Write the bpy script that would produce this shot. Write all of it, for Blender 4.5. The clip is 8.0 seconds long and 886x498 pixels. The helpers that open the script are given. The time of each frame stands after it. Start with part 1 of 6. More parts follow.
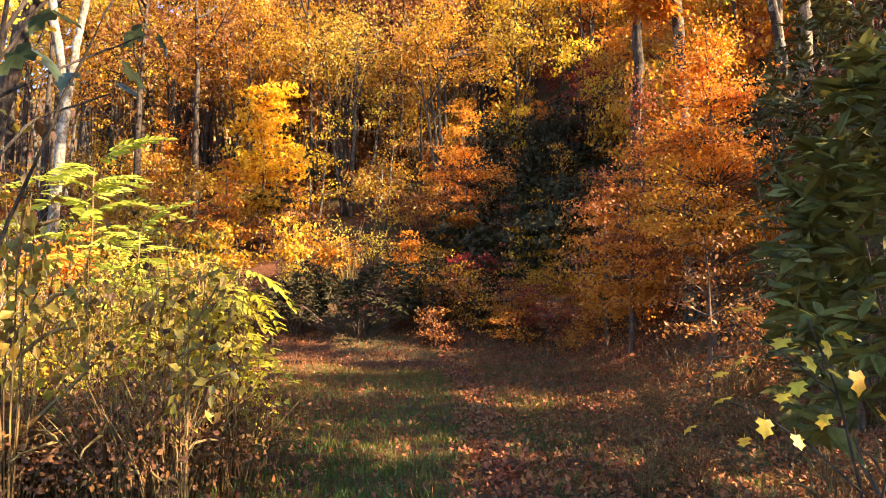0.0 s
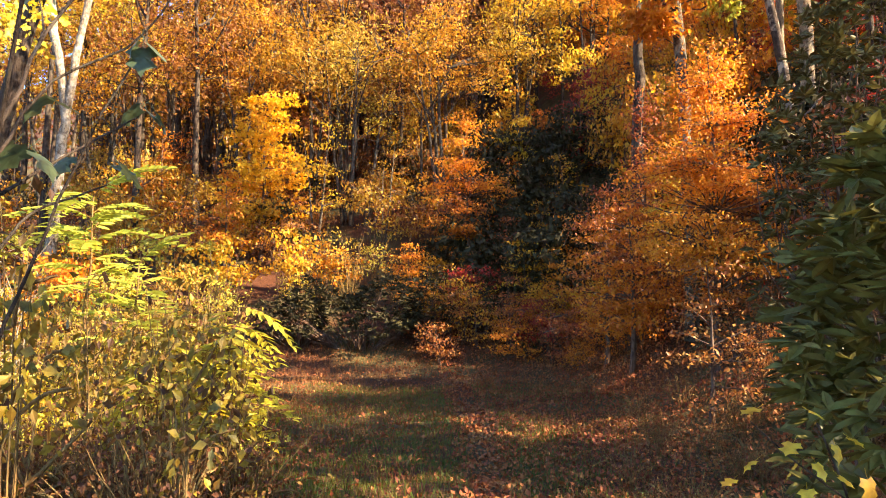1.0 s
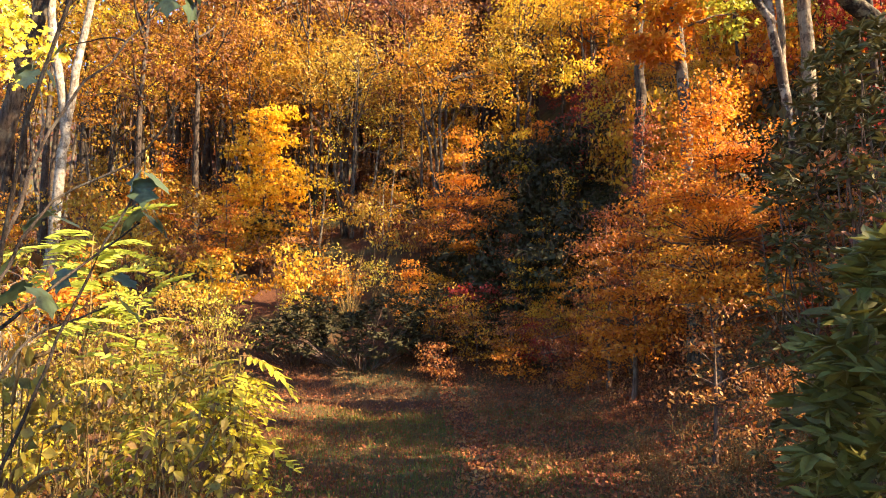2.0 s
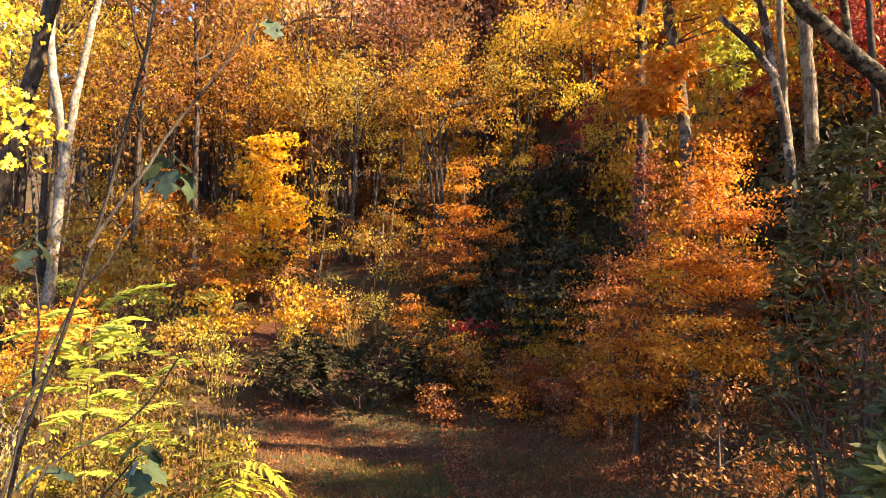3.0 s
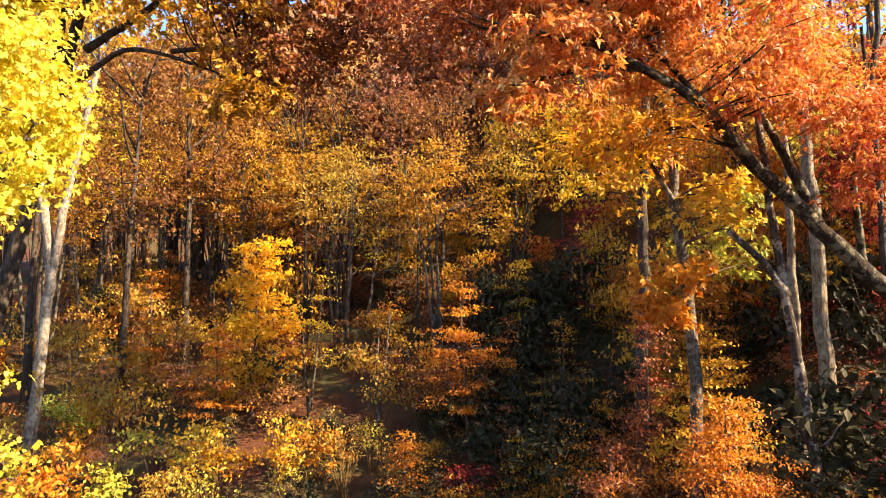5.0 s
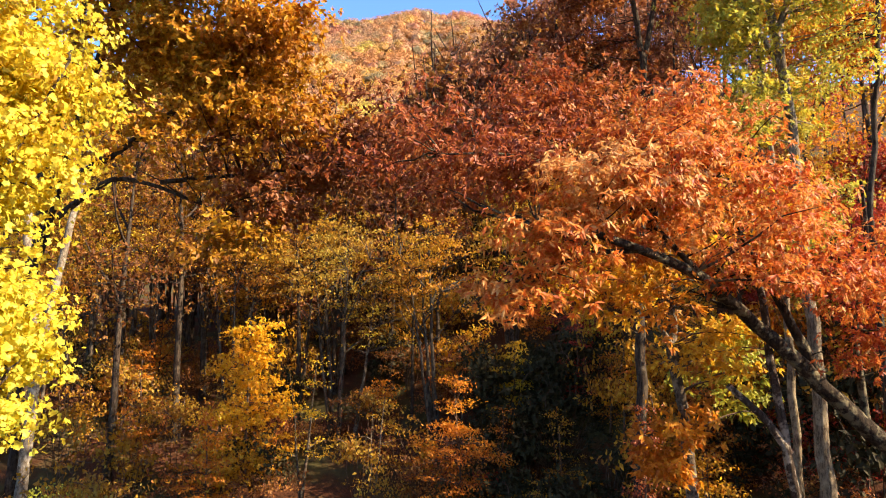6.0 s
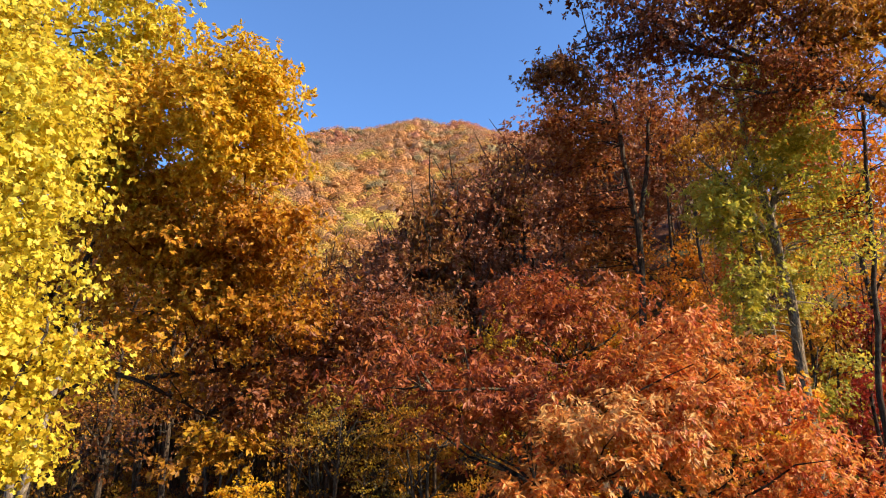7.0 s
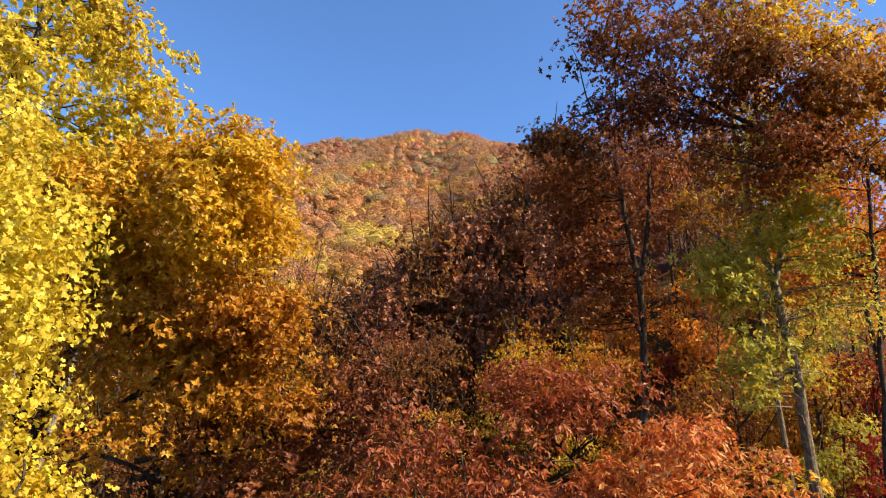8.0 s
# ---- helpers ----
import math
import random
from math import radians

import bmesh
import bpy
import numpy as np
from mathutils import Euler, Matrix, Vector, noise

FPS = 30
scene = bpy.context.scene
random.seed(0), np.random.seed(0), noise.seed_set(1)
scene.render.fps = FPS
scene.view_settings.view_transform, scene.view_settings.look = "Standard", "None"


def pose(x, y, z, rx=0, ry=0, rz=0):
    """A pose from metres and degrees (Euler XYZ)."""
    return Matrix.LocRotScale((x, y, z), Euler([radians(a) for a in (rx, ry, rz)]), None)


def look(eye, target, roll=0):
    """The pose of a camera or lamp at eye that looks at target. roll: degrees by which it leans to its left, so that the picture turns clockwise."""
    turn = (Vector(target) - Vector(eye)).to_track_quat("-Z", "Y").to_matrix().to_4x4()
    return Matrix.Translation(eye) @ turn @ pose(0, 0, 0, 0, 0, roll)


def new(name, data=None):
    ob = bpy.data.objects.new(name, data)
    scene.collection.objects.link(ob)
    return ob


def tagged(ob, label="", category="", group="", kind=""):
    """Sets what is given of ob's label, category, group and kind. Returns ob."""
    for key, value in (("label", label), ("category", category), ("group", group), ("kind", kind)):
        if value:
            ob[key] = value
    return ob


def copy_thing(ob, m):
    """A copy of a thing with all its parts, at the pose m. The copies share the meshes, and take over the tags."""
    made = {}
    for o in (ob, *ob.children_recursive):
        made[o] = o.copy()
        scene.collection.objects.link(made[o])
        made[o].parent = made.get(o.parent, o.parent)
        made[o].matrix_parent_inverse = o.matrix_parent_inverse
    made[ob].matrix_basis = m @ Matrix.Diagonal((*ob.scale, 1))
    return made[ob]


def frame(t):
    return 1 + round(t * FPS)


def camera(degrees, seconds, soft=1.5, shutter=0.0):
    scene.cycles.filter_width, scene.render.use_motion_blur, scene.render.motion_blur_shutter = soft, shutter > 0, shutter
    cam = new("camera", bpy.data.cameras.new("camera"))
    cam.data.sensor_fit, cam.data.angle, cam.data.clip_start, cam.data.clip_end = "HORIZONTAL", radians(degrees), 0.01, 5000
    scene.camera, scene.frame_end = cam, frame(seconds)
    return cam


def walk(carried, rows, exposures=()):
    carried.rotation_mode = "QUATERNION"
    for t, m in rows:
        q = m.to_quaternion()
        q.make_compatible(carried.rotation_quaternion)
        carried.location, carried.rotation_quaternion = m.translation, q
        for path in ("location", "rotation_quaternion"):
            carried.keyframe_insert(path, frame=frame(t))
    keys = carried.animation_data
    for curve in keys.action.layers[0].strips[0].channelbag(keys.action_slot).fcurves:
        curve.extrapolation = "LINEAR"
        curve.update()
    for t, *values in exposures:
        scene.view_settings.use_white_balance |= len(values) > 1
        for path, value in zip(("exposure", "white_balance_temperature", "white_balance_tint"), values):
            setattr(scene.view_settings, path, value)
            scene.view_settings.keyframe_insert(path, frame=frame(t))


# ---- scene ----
cam = camera(67.4, 8.0, 1.05)
METRES, EYE, TILT, LEAN, TURN = 13.0, 1.5, 5.0, 0.0, 0.0
ROWS = [
    (0.0, 0.0, 0.0, 0.0, -0.0, 0.0, 0.0),
    (0.5, -0.0005, 0.0017, 0.0146, 0.0, 0.02, -0.02),
    (1.0, -0.001, 0.0038, 0.0316, 0.0, 0.05, -0.04),
    (2.5, -0.005, 0.011, 0.1064, -0.05, 0.19, -0.11),
    (3.0, -0.0061, 0.0143, 0.1576, -0.08, 0.24, -0.16),
    (3.5, -0.0069, 0.0205, 0.2231, -0.13, 0.33, -0.21),
    (4.0, -0.009, 0.0301, 0.2951, -0.21, 0.44, -0.25),
    (5.5, -0.0119, 0.0672, 0.6027, -0.67, 0.72, -0.47),
    (6.0, -0.0099, 0.0745, 0.7022, -0.84, 2.0, -0.5),
    (6.5, -0.0058, 0.0851, 0.7907, -0.85, 6.38, -0.56),
    (7.0, -0.0026, 0.0858, 0.8715, -0.89, 10.47, -0.6),
    (7.5, -0.0026, 0.0855, 0.9466, -0.99, 11.15, -0.6),
    (8.0, 0.0014, 0.0881, 0.9944, -0.87, 11.15, -0.64),
]
walk(cam, [(t, pose(0, 0, EYE, TILT, LEAN, TURN) @ pose(METRES * x, METRES * y, METRES * z, 90 + pitch, roll, yaw)) for t, x, y, z, yaw, pitch, roll in ROWS],
     [(0.0, 2.74, 7300, 12), (2.5, 2.48, 7300, 12), (4.0, 2.33, 7300, 12), (5.5, 2.0, 7300, 12), (6.5, 1.28, 7000, 11), (8.0, 0.91, 6900, 11)])

# ---- light ----
SUN_EL, SUN_AZ = radians(33.5), radians(108)      # azimuth clockwise from straight ahead
world = bpy.data.worlds.new("world")
scene.world = world
world.use_nodes = True
wn = world.node_tree
sky = wn.nodes.new("ShaderNodeTexSky")
sky.sky_type, sky.sun_disc = "NISHITA", False
sky.sun_elevation, sky.sun_rotation = SUN_EL, SUN_AZ
sky.altitude, sky.air_density, sky.dust_density, sky.ozone_density = 400, 1.0, 0.0, 10.0
wn.links.new(sky.outputs[0], wn.nodes["Background"].inputs[0])
wn.nodes["Background"].inputs[1].default_value = 0.15
sun = new("sun", bpy.data.lights.new("sun", "SUN"))
sun.data.energy, sun.data.angle, sun.data.color = 5.8, radians(0.55), (1.0, 0.88, 0.70)
to_sun = Vector((math.sin(SUN_AZ) * math.cos(SUN_EL), math.cos(SUN_AZ) * math.cos(SUN_EL), math.sin(SUN_EL)))
sun.matrix_world = look(to_sun * 60, (0, 0, 0))

# ---- materials ----


def nodes_of(name):
    m = bpy.data.materials.new(name)
    m.use_nodes = True
    return m, m.node_tree.nodes, m.node_tree.links, m.node_tree.nodes["Principled BSDF"]


def ramp(nodes, stops):
    r = nodes.new("ShaderNodeValToRGB")
    e = r.color_ramp.elements
    while len(e) < len(stops):
        e.new(0.5)
    for el, (p, c) in zip(e, stops):
        el.position, el.color = p, (*c, 1)
    return r


def leaf_material(name, colours, through_light=0.45, rough=0.5, patch=0.35, spec=0.3):
    """Leaves: each leaf has its own tint, and whole sprays drift from one tint to another."""
    m, n, l, b = nodes_of(name)
    geo, pos = n.new("ShaderNodeNewGeometry"), n.new("ShaderNodeTexCoord")
    drift = n.new("ShaderNodeTexNoise")
    drift.inputs["Scale"].default_value, drift.inputs["Detail"].default_value = patch, 3
    l.new(geo.outputs["Position"], drift.inputs["Vector"])
    mix = n.new("ShaderNodeMath")
    mix.operation = "MULTIPLY_ADD"
    l.new(geo.outputs["Random Per Island"], mix.inputs[0])
    mix.inputs[1].default_value = 0.62
    sub = n.new("ShaderNodeMath")
    sub.operation = "MULTIPLY_ADD"
    sub.inputs[1].default_value, sub.inputs[2].default_value = 1.5, -0.56
    l.new(drift.outputs["Fac"], sub.inputs[0])
    l.new(sub.outputs[0], mix.inputs[2])
    k = len(colours)
    r = ramp(n, [(i / (k - 1), c) for i, c in enumerate(colours)])
    l.new(mix.outputs[0], r.inputs["Fac"])
    spots = n.new("ShaderNodeTexNoise")
    spots.inputs["Scale"].default_value, spots.inputs["Detail"].default_value = 28, 4
    l.new(geo.outputs["Position"], spots.inputs["Vector"])
    sp = ramp(n, [(0.30, (0.62, 0.5, 0.42)), (0.55, (1, 1, 1))])
    l.new(spots.outputs["Fac"], sp.inputs["Fac"])
    mul = n.new("ShaderNodeMix")
    mul.data_type, mul.blend_type = "RGBA", "MULTIPLY"
    mul.inputs["Factor"].default_value = 0.8
    l.new(r.outputs["Color"], mul.inputs["A"])
    l.new(sp.outputs["Color"], mul.inputs["B"])
    l.new(mul.outputs["Result"], b.inputs["Base Color"])
    b.inputs["Roughness"].default_value = rough
    b.inputs["Specular IOR Level"].default_value = spec
    tr = n.new("ShaderNodeBsdfTranslucent")
    l.new(mul.outputs["Result"], tr.inputs["Color"])
    ms = n.new("ShaderNodeMixShader")
    ms.inputs[0].default_value = through_light
    l.new(b.outputs[0], ms.inputs[1])
    l.new(tr.outputs[0], ms.inputs[2])
    l.new(ms.outputs[0], n["Material Output"].inputs["Surface"])
    return m


def bark_material(name, dark, light, lichen, amount=0.5, scale=9.0, relief=0.5, stretch=0.16):
    """Ridged bark with a finer crackle and sharp-edged pale patches."""
    m, n, l, b = nodes_of(name)
    tc, mp = n.new("ShaderNodeTexCoord"), n.new("ShaderNodeMapping")
    mp.inputs["Scale"].default_value = (1, 1, stretch)
    l.new(tc.outputs["Object"], mp.inputs["Vector"])
    f = n.new("ShaderNodeTexNoise")
    f.inputs["Scale"].default_value, f.inputs["Detail"].default_value, f.inputs["Roughness"].default_value = scale * 1.5, 9, 0.72
    l.new(mp.outputs[0], f.inputs["Vector"])
    r = ramp(n, [(0.40, dark), (0.60, light)])
    l.new(f.outputs["Fac"], r.inputs["Fac"])
    g = n.new("ShaderNodeTexNoise")
    g.inputs["Scale"].default_value, g.inputs["Detail"].default_value, g.inputs["Roughness"].default_value = 3.6, 9, 0.68
    l.new(tc.outputs["Object"], g.inputs["Vector"])
    gr = ramp(n, [(0.50, (0, 0, 0)), (0.58, (amount, amount, amount))])
    l.new(g.outputs["Fac"], gr.inputs["Fac"])
    mx = n.new("ShaderNodeMix")
    mx.data_type = "RGBA"
    l.new(gr.outputs["Color"], mx.inputs["Factor"])
    l.new(r.outputs["Color"], mx.inputs["A"])
    mx.inputs["B"].default_value = (*lichen, 1)
    l.new(mx.outputs["Result"], b.inputs["Base Color"])
    b.inputs["Roughness"].default_value = 0.95
    b.inputs["Specular IOR Level"].default_value = 0.1
    bp = n.new("ShaderNodeBump")
    bp.inputs["Strength"].default_value, bp.inputs["Distance"].default_value = min(1.0, relief * 1.3), 0.06
    l.new(f.outputs["Fac"], bp.inputs["Height"])
    l.new(bp.outputs[0], b.inputs["Normal"])
    return m


def ground_material():
    m, n, l, b = nodes_of("forest_floor")
    geo = n.new("ShaderNodeNewGeometry")
    big, mid, fine = (n.new("ShaderNodeTexNoise") for _ in range(3))
    for q, s, d in ((big, 0.35, 4), (mid, 2.6, 6), (fine, 24, 5)):
        q.inputs["Scale"].default_value, q.inputs["Detail"].default_value = s, d
        l.new(geo.outputs["Position"], q.inputs["Vector"])
    litter = ramp(n, [(0.3, (0.03, 0.012, 0.006)), (0.5, (0.08, 0.027, 0.011)), (0.7, (0.13, 0.05, 0.019))])
    l.new(fine.outputs["Fac"], litter.inputs["Fac"])
    turf = ramp(n, [(0.3, (0.03, 0.035, 0.012)), (0.6, (0.075, 0.075, 0.025))])
    l.new(mid.outputs["Fac"], turf.inputs["Fac"])
    mask = ramp(n, [(0.46, (0, 0, 0)), (0.6, (0.7, 0.7, 0.7))])
    l.new(big.outputs["Fac"], mask.inputs["Fac"])
    mx = n.new("ShaderNodeMix")
    mx.data_type = "RGBA"
    l.new(mask.outputs["Color"], mx.inputs["Factor"])
    l.new(litter.outputs["Color"], mx.inputs["A"])
    l.new(turf.outputs["Color"], mx.inputs["B"])
    l.new(mx.outputs["Result"], b.inputs["Base Color"])
    b.inputs["Roughness"].default_value = 0.95
    b.inputs["Specular IOR Level"].default_value = 0.15
    bp = n.new("ShaderNodeBump")
    bp.inputs["Strength"].default_value, bp.inputs["Distance"].default_value = 0.8, 0.04
    l.new(fine.outputs["Fac"], bp.inputs["Height"])
    l.new(bp.outputs[0], b.inputs["Normal"])
    return m


YELLOW = leaf_material("yellow_leaves", [(0.40, 0.22, 0.02), (0.62, 0.44, 0.032), (0.74, 0.59, 0.055), (0.76, 0.65, 0.08), (0.50, 0.49, 0.06)], 0.5)
GOLD = leaf_material("gold_leaves", [(0.36, 0.16, 0.015), (0.62, 0.33, 0.02), (0.76, 0.50, 0.035), (0.72, 0.57, 0.06)], 0.5)
STRAWGOLD = leaf_material("straw_gold_leaves", [(0.22, 0.085, 0.015), (0.37, 0.175, 0.022), (0.50, 0.30, 0.035), (0.52, 0.39, 0.06)], 0.52)
OLDGOLD = leaf_material("old_gold_leaves", [(0.18, 0.07, 0.015), (0.38, 0.165, 0.015), (0.56, 0.29, 0.02), (0.66, 0.42, 0.04)], 0.52)
ORANGE = leaf_material("orange_leaves", [(0.40, 0.088, 0.012), (0.62, 0.192, 0.017), (0.70, 0.268, 0.021), (0.68, 0.33, 0.028)], 0.5)
AMBER = leaf_material("amber_leaves", [(0.42, 0.15, 0.012), (0.66, 0.30, 0.018), (0.74, 0.42, 0.03), (0.74, 0.52, 0.05)], 0.5)
BRIGHT = leaf_material("bright_amber_leaves", [(0.62, 0.26, 0.015), (0.76, 0.39, 0.02), (0.80, 0.49, 0.028), (0.80, 0.54, 0.04)], 0.5)
SCARLET = leaf_material("scarlet_leaves", [(0.30, 0.045, 0.018), (0.53, 0.115, 0.024), (0.64, 0.20, 0.034), (0.70, 0.31, 0.065), (0.74, 0.47, 0.18)], 0.42, patch=0.7)
CRIMSON = leaf_material("crimson_leaves", [(0.20, 0.018, 0.015), (0.40, 0.04, 0.02), (0.52, 0.09, 0.03)], 0.45)
BROWN = leaf_material("brown_oak_leaves", [(0.10, 0.035, 0.016), (0.22, 0.075, 0.02), (0.34, 0.14, 0.03), (0.44, 0.25, 0.05)], 0.52)
COPPER = leaf_material("copper_gold_leaves", [(0.26, 0.085, 0.014), (0.46, 0.18, 0.018), (0.62, 0.30, 0.022), (0.70, 0.45, 0.045)], 0.5)
VERMILION = leaf_material("vermilion_leaves", [(0.34, 0.045, 0.018), (0.54, 0.10, 0.022), (0.64, 0.18, 0.032), (0.70, 0.30, 0.06), (0.74, 0.44, 0.11)], 0.42, patch=0.7)
PEACH = leaf_material("peach_gold_leaves", [(0.50, 0.13, 0.035), (0.66, 0.28, 0.07), (0.74, 0.42, 0.13), (0.78, 0.55, 0.24)], 0.42, patch=1.2)
SUNGOLD = leaf_material("sunlit_gold_leaves", [(0.46, 0.20, 0.02), (0.67, 0.37, 0.028), (0.78, 0.50, 0.045), (0.80, 0.60, 0.08)], 0.5)
BRICK = leaf_material("dull_red_leaves", [(0.16, 0.03, 0.015), (0.29, 0.062, 0.02), (0.40, 0.11, 0.027), (0.48, 0.19, 0.045)], 0.42, patch=0.7)
RUSSET = leaf_material("russet_leaves", [(0.13, 0.03, 0.015), (0.30, 0.08, 0.02), (0.42, 0.15, 0.03), (0.44, 0.22, 0.05)], 0.4)
UMBER = leaf_material("umber_leaves", [(0.09, 0.025, 0.014), (0.19, 0.055, 0.02), (0.30, 0.10, 0.028), (0.37, 0.16, 0.04)], 0.4)
MAUVE = leaf_material("mauve_brown_leaves", [(0.17, 0.057, 0.030), (0.33, 0.118, 0.050), (0.47, 0.20, 0.078)], 0.35)
LIME = leaf_material("yellow_green_leaves", [(0.24, 0.25, 0.03), (0.44, 0.41, 0.05), (0.60, 0.48, 0.055), (0.64, 0.42, 0.045)], 0.5)
SPROUT = leaf_material("sprout_leaves", [(0.16, 0.18, 0.02), (0.28, 0.285, 0.032), (0.42, 0.37, 0.04), (0.46, 0.35, 0.036)], 0.5)
TANGLE = leaf_material("tangled_weed_leaves", [(0.06, 0.022, 0.009), (0.11, 0.046, 0.012), (0.22, 0.12, 0.015), (0.36, 0.25, 0.026), (0.22, 0.16, 0.028), (0.10, 0.095, 0.022)], 0.45, 0.55, 1.2)
VINE = leaf_material("yellowing_vine_leaves", [(0.16, 0.06, 0.012), (0.34, 0.18, 0.016), (0.52, 0.36, 0.025), (0.56, 0.44, 0.035), (0.30, 0.27, 0.035), (0.12, 0.14, 0.03)], 0.45, 0.55, 1.2)
FERN = leaf_material("light_green_leaves", [(0.22, 0.25, 0.035), (0.36, 0.38, 0.05), (0.52, 0.49, 0.075)], 0.5)
RHODO = leaf_material("evergreen_leaves", [(0.026, 0.020, 0.009), (0.042, 0.035, 0.013), (0.070, 0.056, 0.022)], 0.08, 0.65, 0.9, 0.1)
NEAR_RHODO = leaf_material("glossy_evergreen_leaves", [(0.055, 0.048, 0.010), (0.105, 0.092, 0.018), (0.19, 0.16, 0.036)], 0.2, 0.5, 2.0, 0.2)
BANK_GREEN = leaf_material("olive_evergreen_leaves", [(0.05, 0.042, 0.012), (0.09, 0.076, 0.02), (0.16, 0.12, 0.034)], 0.15, 0.55, 1.5, 0.2)
MAPLE_GREEN = leaf_material("dark_green_leaves", [(0.035, 0.048, 0.02), (0.055, 0.075, 0.03), (0.09, 0.105, 0.045)], 0.3, 0.45, 3.0, 0.35)
AMBER_LEAF = leaf_material("amber_yellow_leaves", [(0.46, 0.14, 0.015), (0.60, 0.27, 0.02), (0.66, 0.40, 0.03), (0.60, 0.45, 0.04)], 0.4, 0.5, 2.5)
WITHERED = leaf_material("withered_leaves", [(0.06, 0.020, 0.008), (0.13, 0.042, 0.012), (0.20, 0.075, 0.018), (0.30, 0.16, 0.03)], 0.25, 0.7, 1.5)
LITTER = leaf_material("fallen_leaves", [(0.14, 0.029, 0.011), (0.25, 0.060, 0.017), (0.33, 0.108, 0.027), (0.34, 0.175, 0.045)], 0.1, 0.7, 0.8)
GRASS = leaf_material("grass_blades", [(0.046, 0.074, 0.007), (0.078, 0.12, 0.012), (0.125, 0.13, 0.02), (0.19, 0.11, 0.024)], 0.3, 0.6, 0.5)
DRYGRASS = leaf_material("dry_grass_blades", [(0.12, 0.042, 0.012), (0.19, 0.078, 0.021), (0.25, 0.125, 0.034)], 0.3, 0.7, 0.5)
# distance haze put into the colour: every crown stop mixed toward pale tan
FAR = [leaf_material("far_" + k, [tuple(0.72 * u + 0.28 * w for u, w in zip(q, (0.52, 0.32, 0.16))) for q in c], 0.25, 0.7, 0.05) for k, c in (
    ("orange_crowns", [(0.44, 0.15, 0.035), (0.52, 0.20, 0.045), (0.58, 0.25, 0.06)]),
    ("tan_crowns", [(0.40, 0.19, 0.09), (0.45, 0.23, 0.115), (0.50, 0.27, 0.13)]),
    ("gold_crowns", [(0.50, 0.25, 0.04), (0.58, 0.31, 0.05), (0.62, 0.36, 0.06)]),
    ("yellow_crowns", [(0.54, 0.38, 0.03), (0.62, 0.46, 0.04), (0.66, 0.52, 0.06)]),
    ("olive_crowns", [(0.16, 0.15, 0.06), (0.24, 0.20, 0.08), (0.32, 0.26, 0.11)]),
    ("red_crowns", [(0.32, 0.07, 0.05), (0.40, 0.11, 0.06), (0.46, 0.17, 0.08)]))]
GREYBARK = bark_material("grey_bark", (0.024, 0.016, 0.010), (0.10, 0.072, 0.048), (0.16, 0.135, 0.095), 0.45, 11, 0.9)
DARKBARK = bark_material("dark_bark", (0.022, 0.014, 0.009), (0.075, 0.050, 0.034), (0.14, 0.115, 0.075), 0.35, 12, 0.8)
OAKBARK = bark_material("black_brown_bark", (0.02, 0.014, 0.010), (0.085, 0.058, 0.038), (0.15, 0.115, 0.075), 0.4, 12, 0.9)
PALEBARK = bark_material("pale_bark", (0.035, 0.023, 0.014), (0.115, 0.08, 0.05), (0.27, 0.21, 0.14), 0.6, 10, 0.7, 0.5)
LIMBBARK = bark_material("mossy_dark_bark", (0.012, 0.008, 0.005), (0.05, 0.033, 0.021), (0.20, 0.165, 0.095), 0.75, 11, 1.0)
WHITEBARK = bark_material("chalky_bark", (0.09, 0.064, 0.042), (0.25, 0.195, 0.135), (0.40, 0.335, 0.245), 0.6, 8, 0.6, 0.5)
BLOTCHBARK = bark_material("blotched_bark", (0.03, 0.019, 0.013), (0.085, 0.056, 0.038), (0.34, 0.27, 0.19), 0.85, 11, 0.9, 0.5)
TWIG = bark_material("twig_bark", (0.05, 0.028, 0.018), (0.14, 0.08, 0.05), (0.20, 0.15, 0.10), 0.3, 20, 0.2)
STRAW = bark_material("straw_stalks", (0.085, 0.042, 0.014), (0.21, 0.12, 0.042), (0.25, 0.19, 0.07), 0.4, 20, 0.2)
ASHBARK = bark_material("furrowed_tan_bark", (0.07, 0.048, 0.028), (0.26, 0.185, 0.11), (0.38, 0.30, 0.185), 0.5, 14, 1.0, 0.22)
SOIL = ground_material()

# ---- mesh building ----


def tri_mesh(name, verts, tris, mats, index=None, smooth=False):
    me = bpy.data.meshes.new(name)
    me.vertices.add(len(verts))
    me.vertices.foreach_set("co", np.asarray(verts, np.float32).ravel())
    tris = np.asarray(tris, np.int32)
    me.loops.add(tris.size)
    me.loops.foreach_set("vertex_index", tris.ravel())
    me.polygons.add(len(tris))
    me.polygons.foreach_set("loop_start", np.arange(0, tris.size, tris.shape[1], dtype=np.int32))
    if index is not None:
        me.polygons.foreach_set("material_index", np.asarray(index, np.int32))
    me.polygons.foreach_set("use_smooth", np.full(len(tris), smooth))
    for m in mats:
        me.materials.append(m)
    me.update(calc_edges=True)
    return me


def unit(a):
    return a / np.maximum(np.linalg.norm(a, axis=-1, keepdims=True), 1e-9)


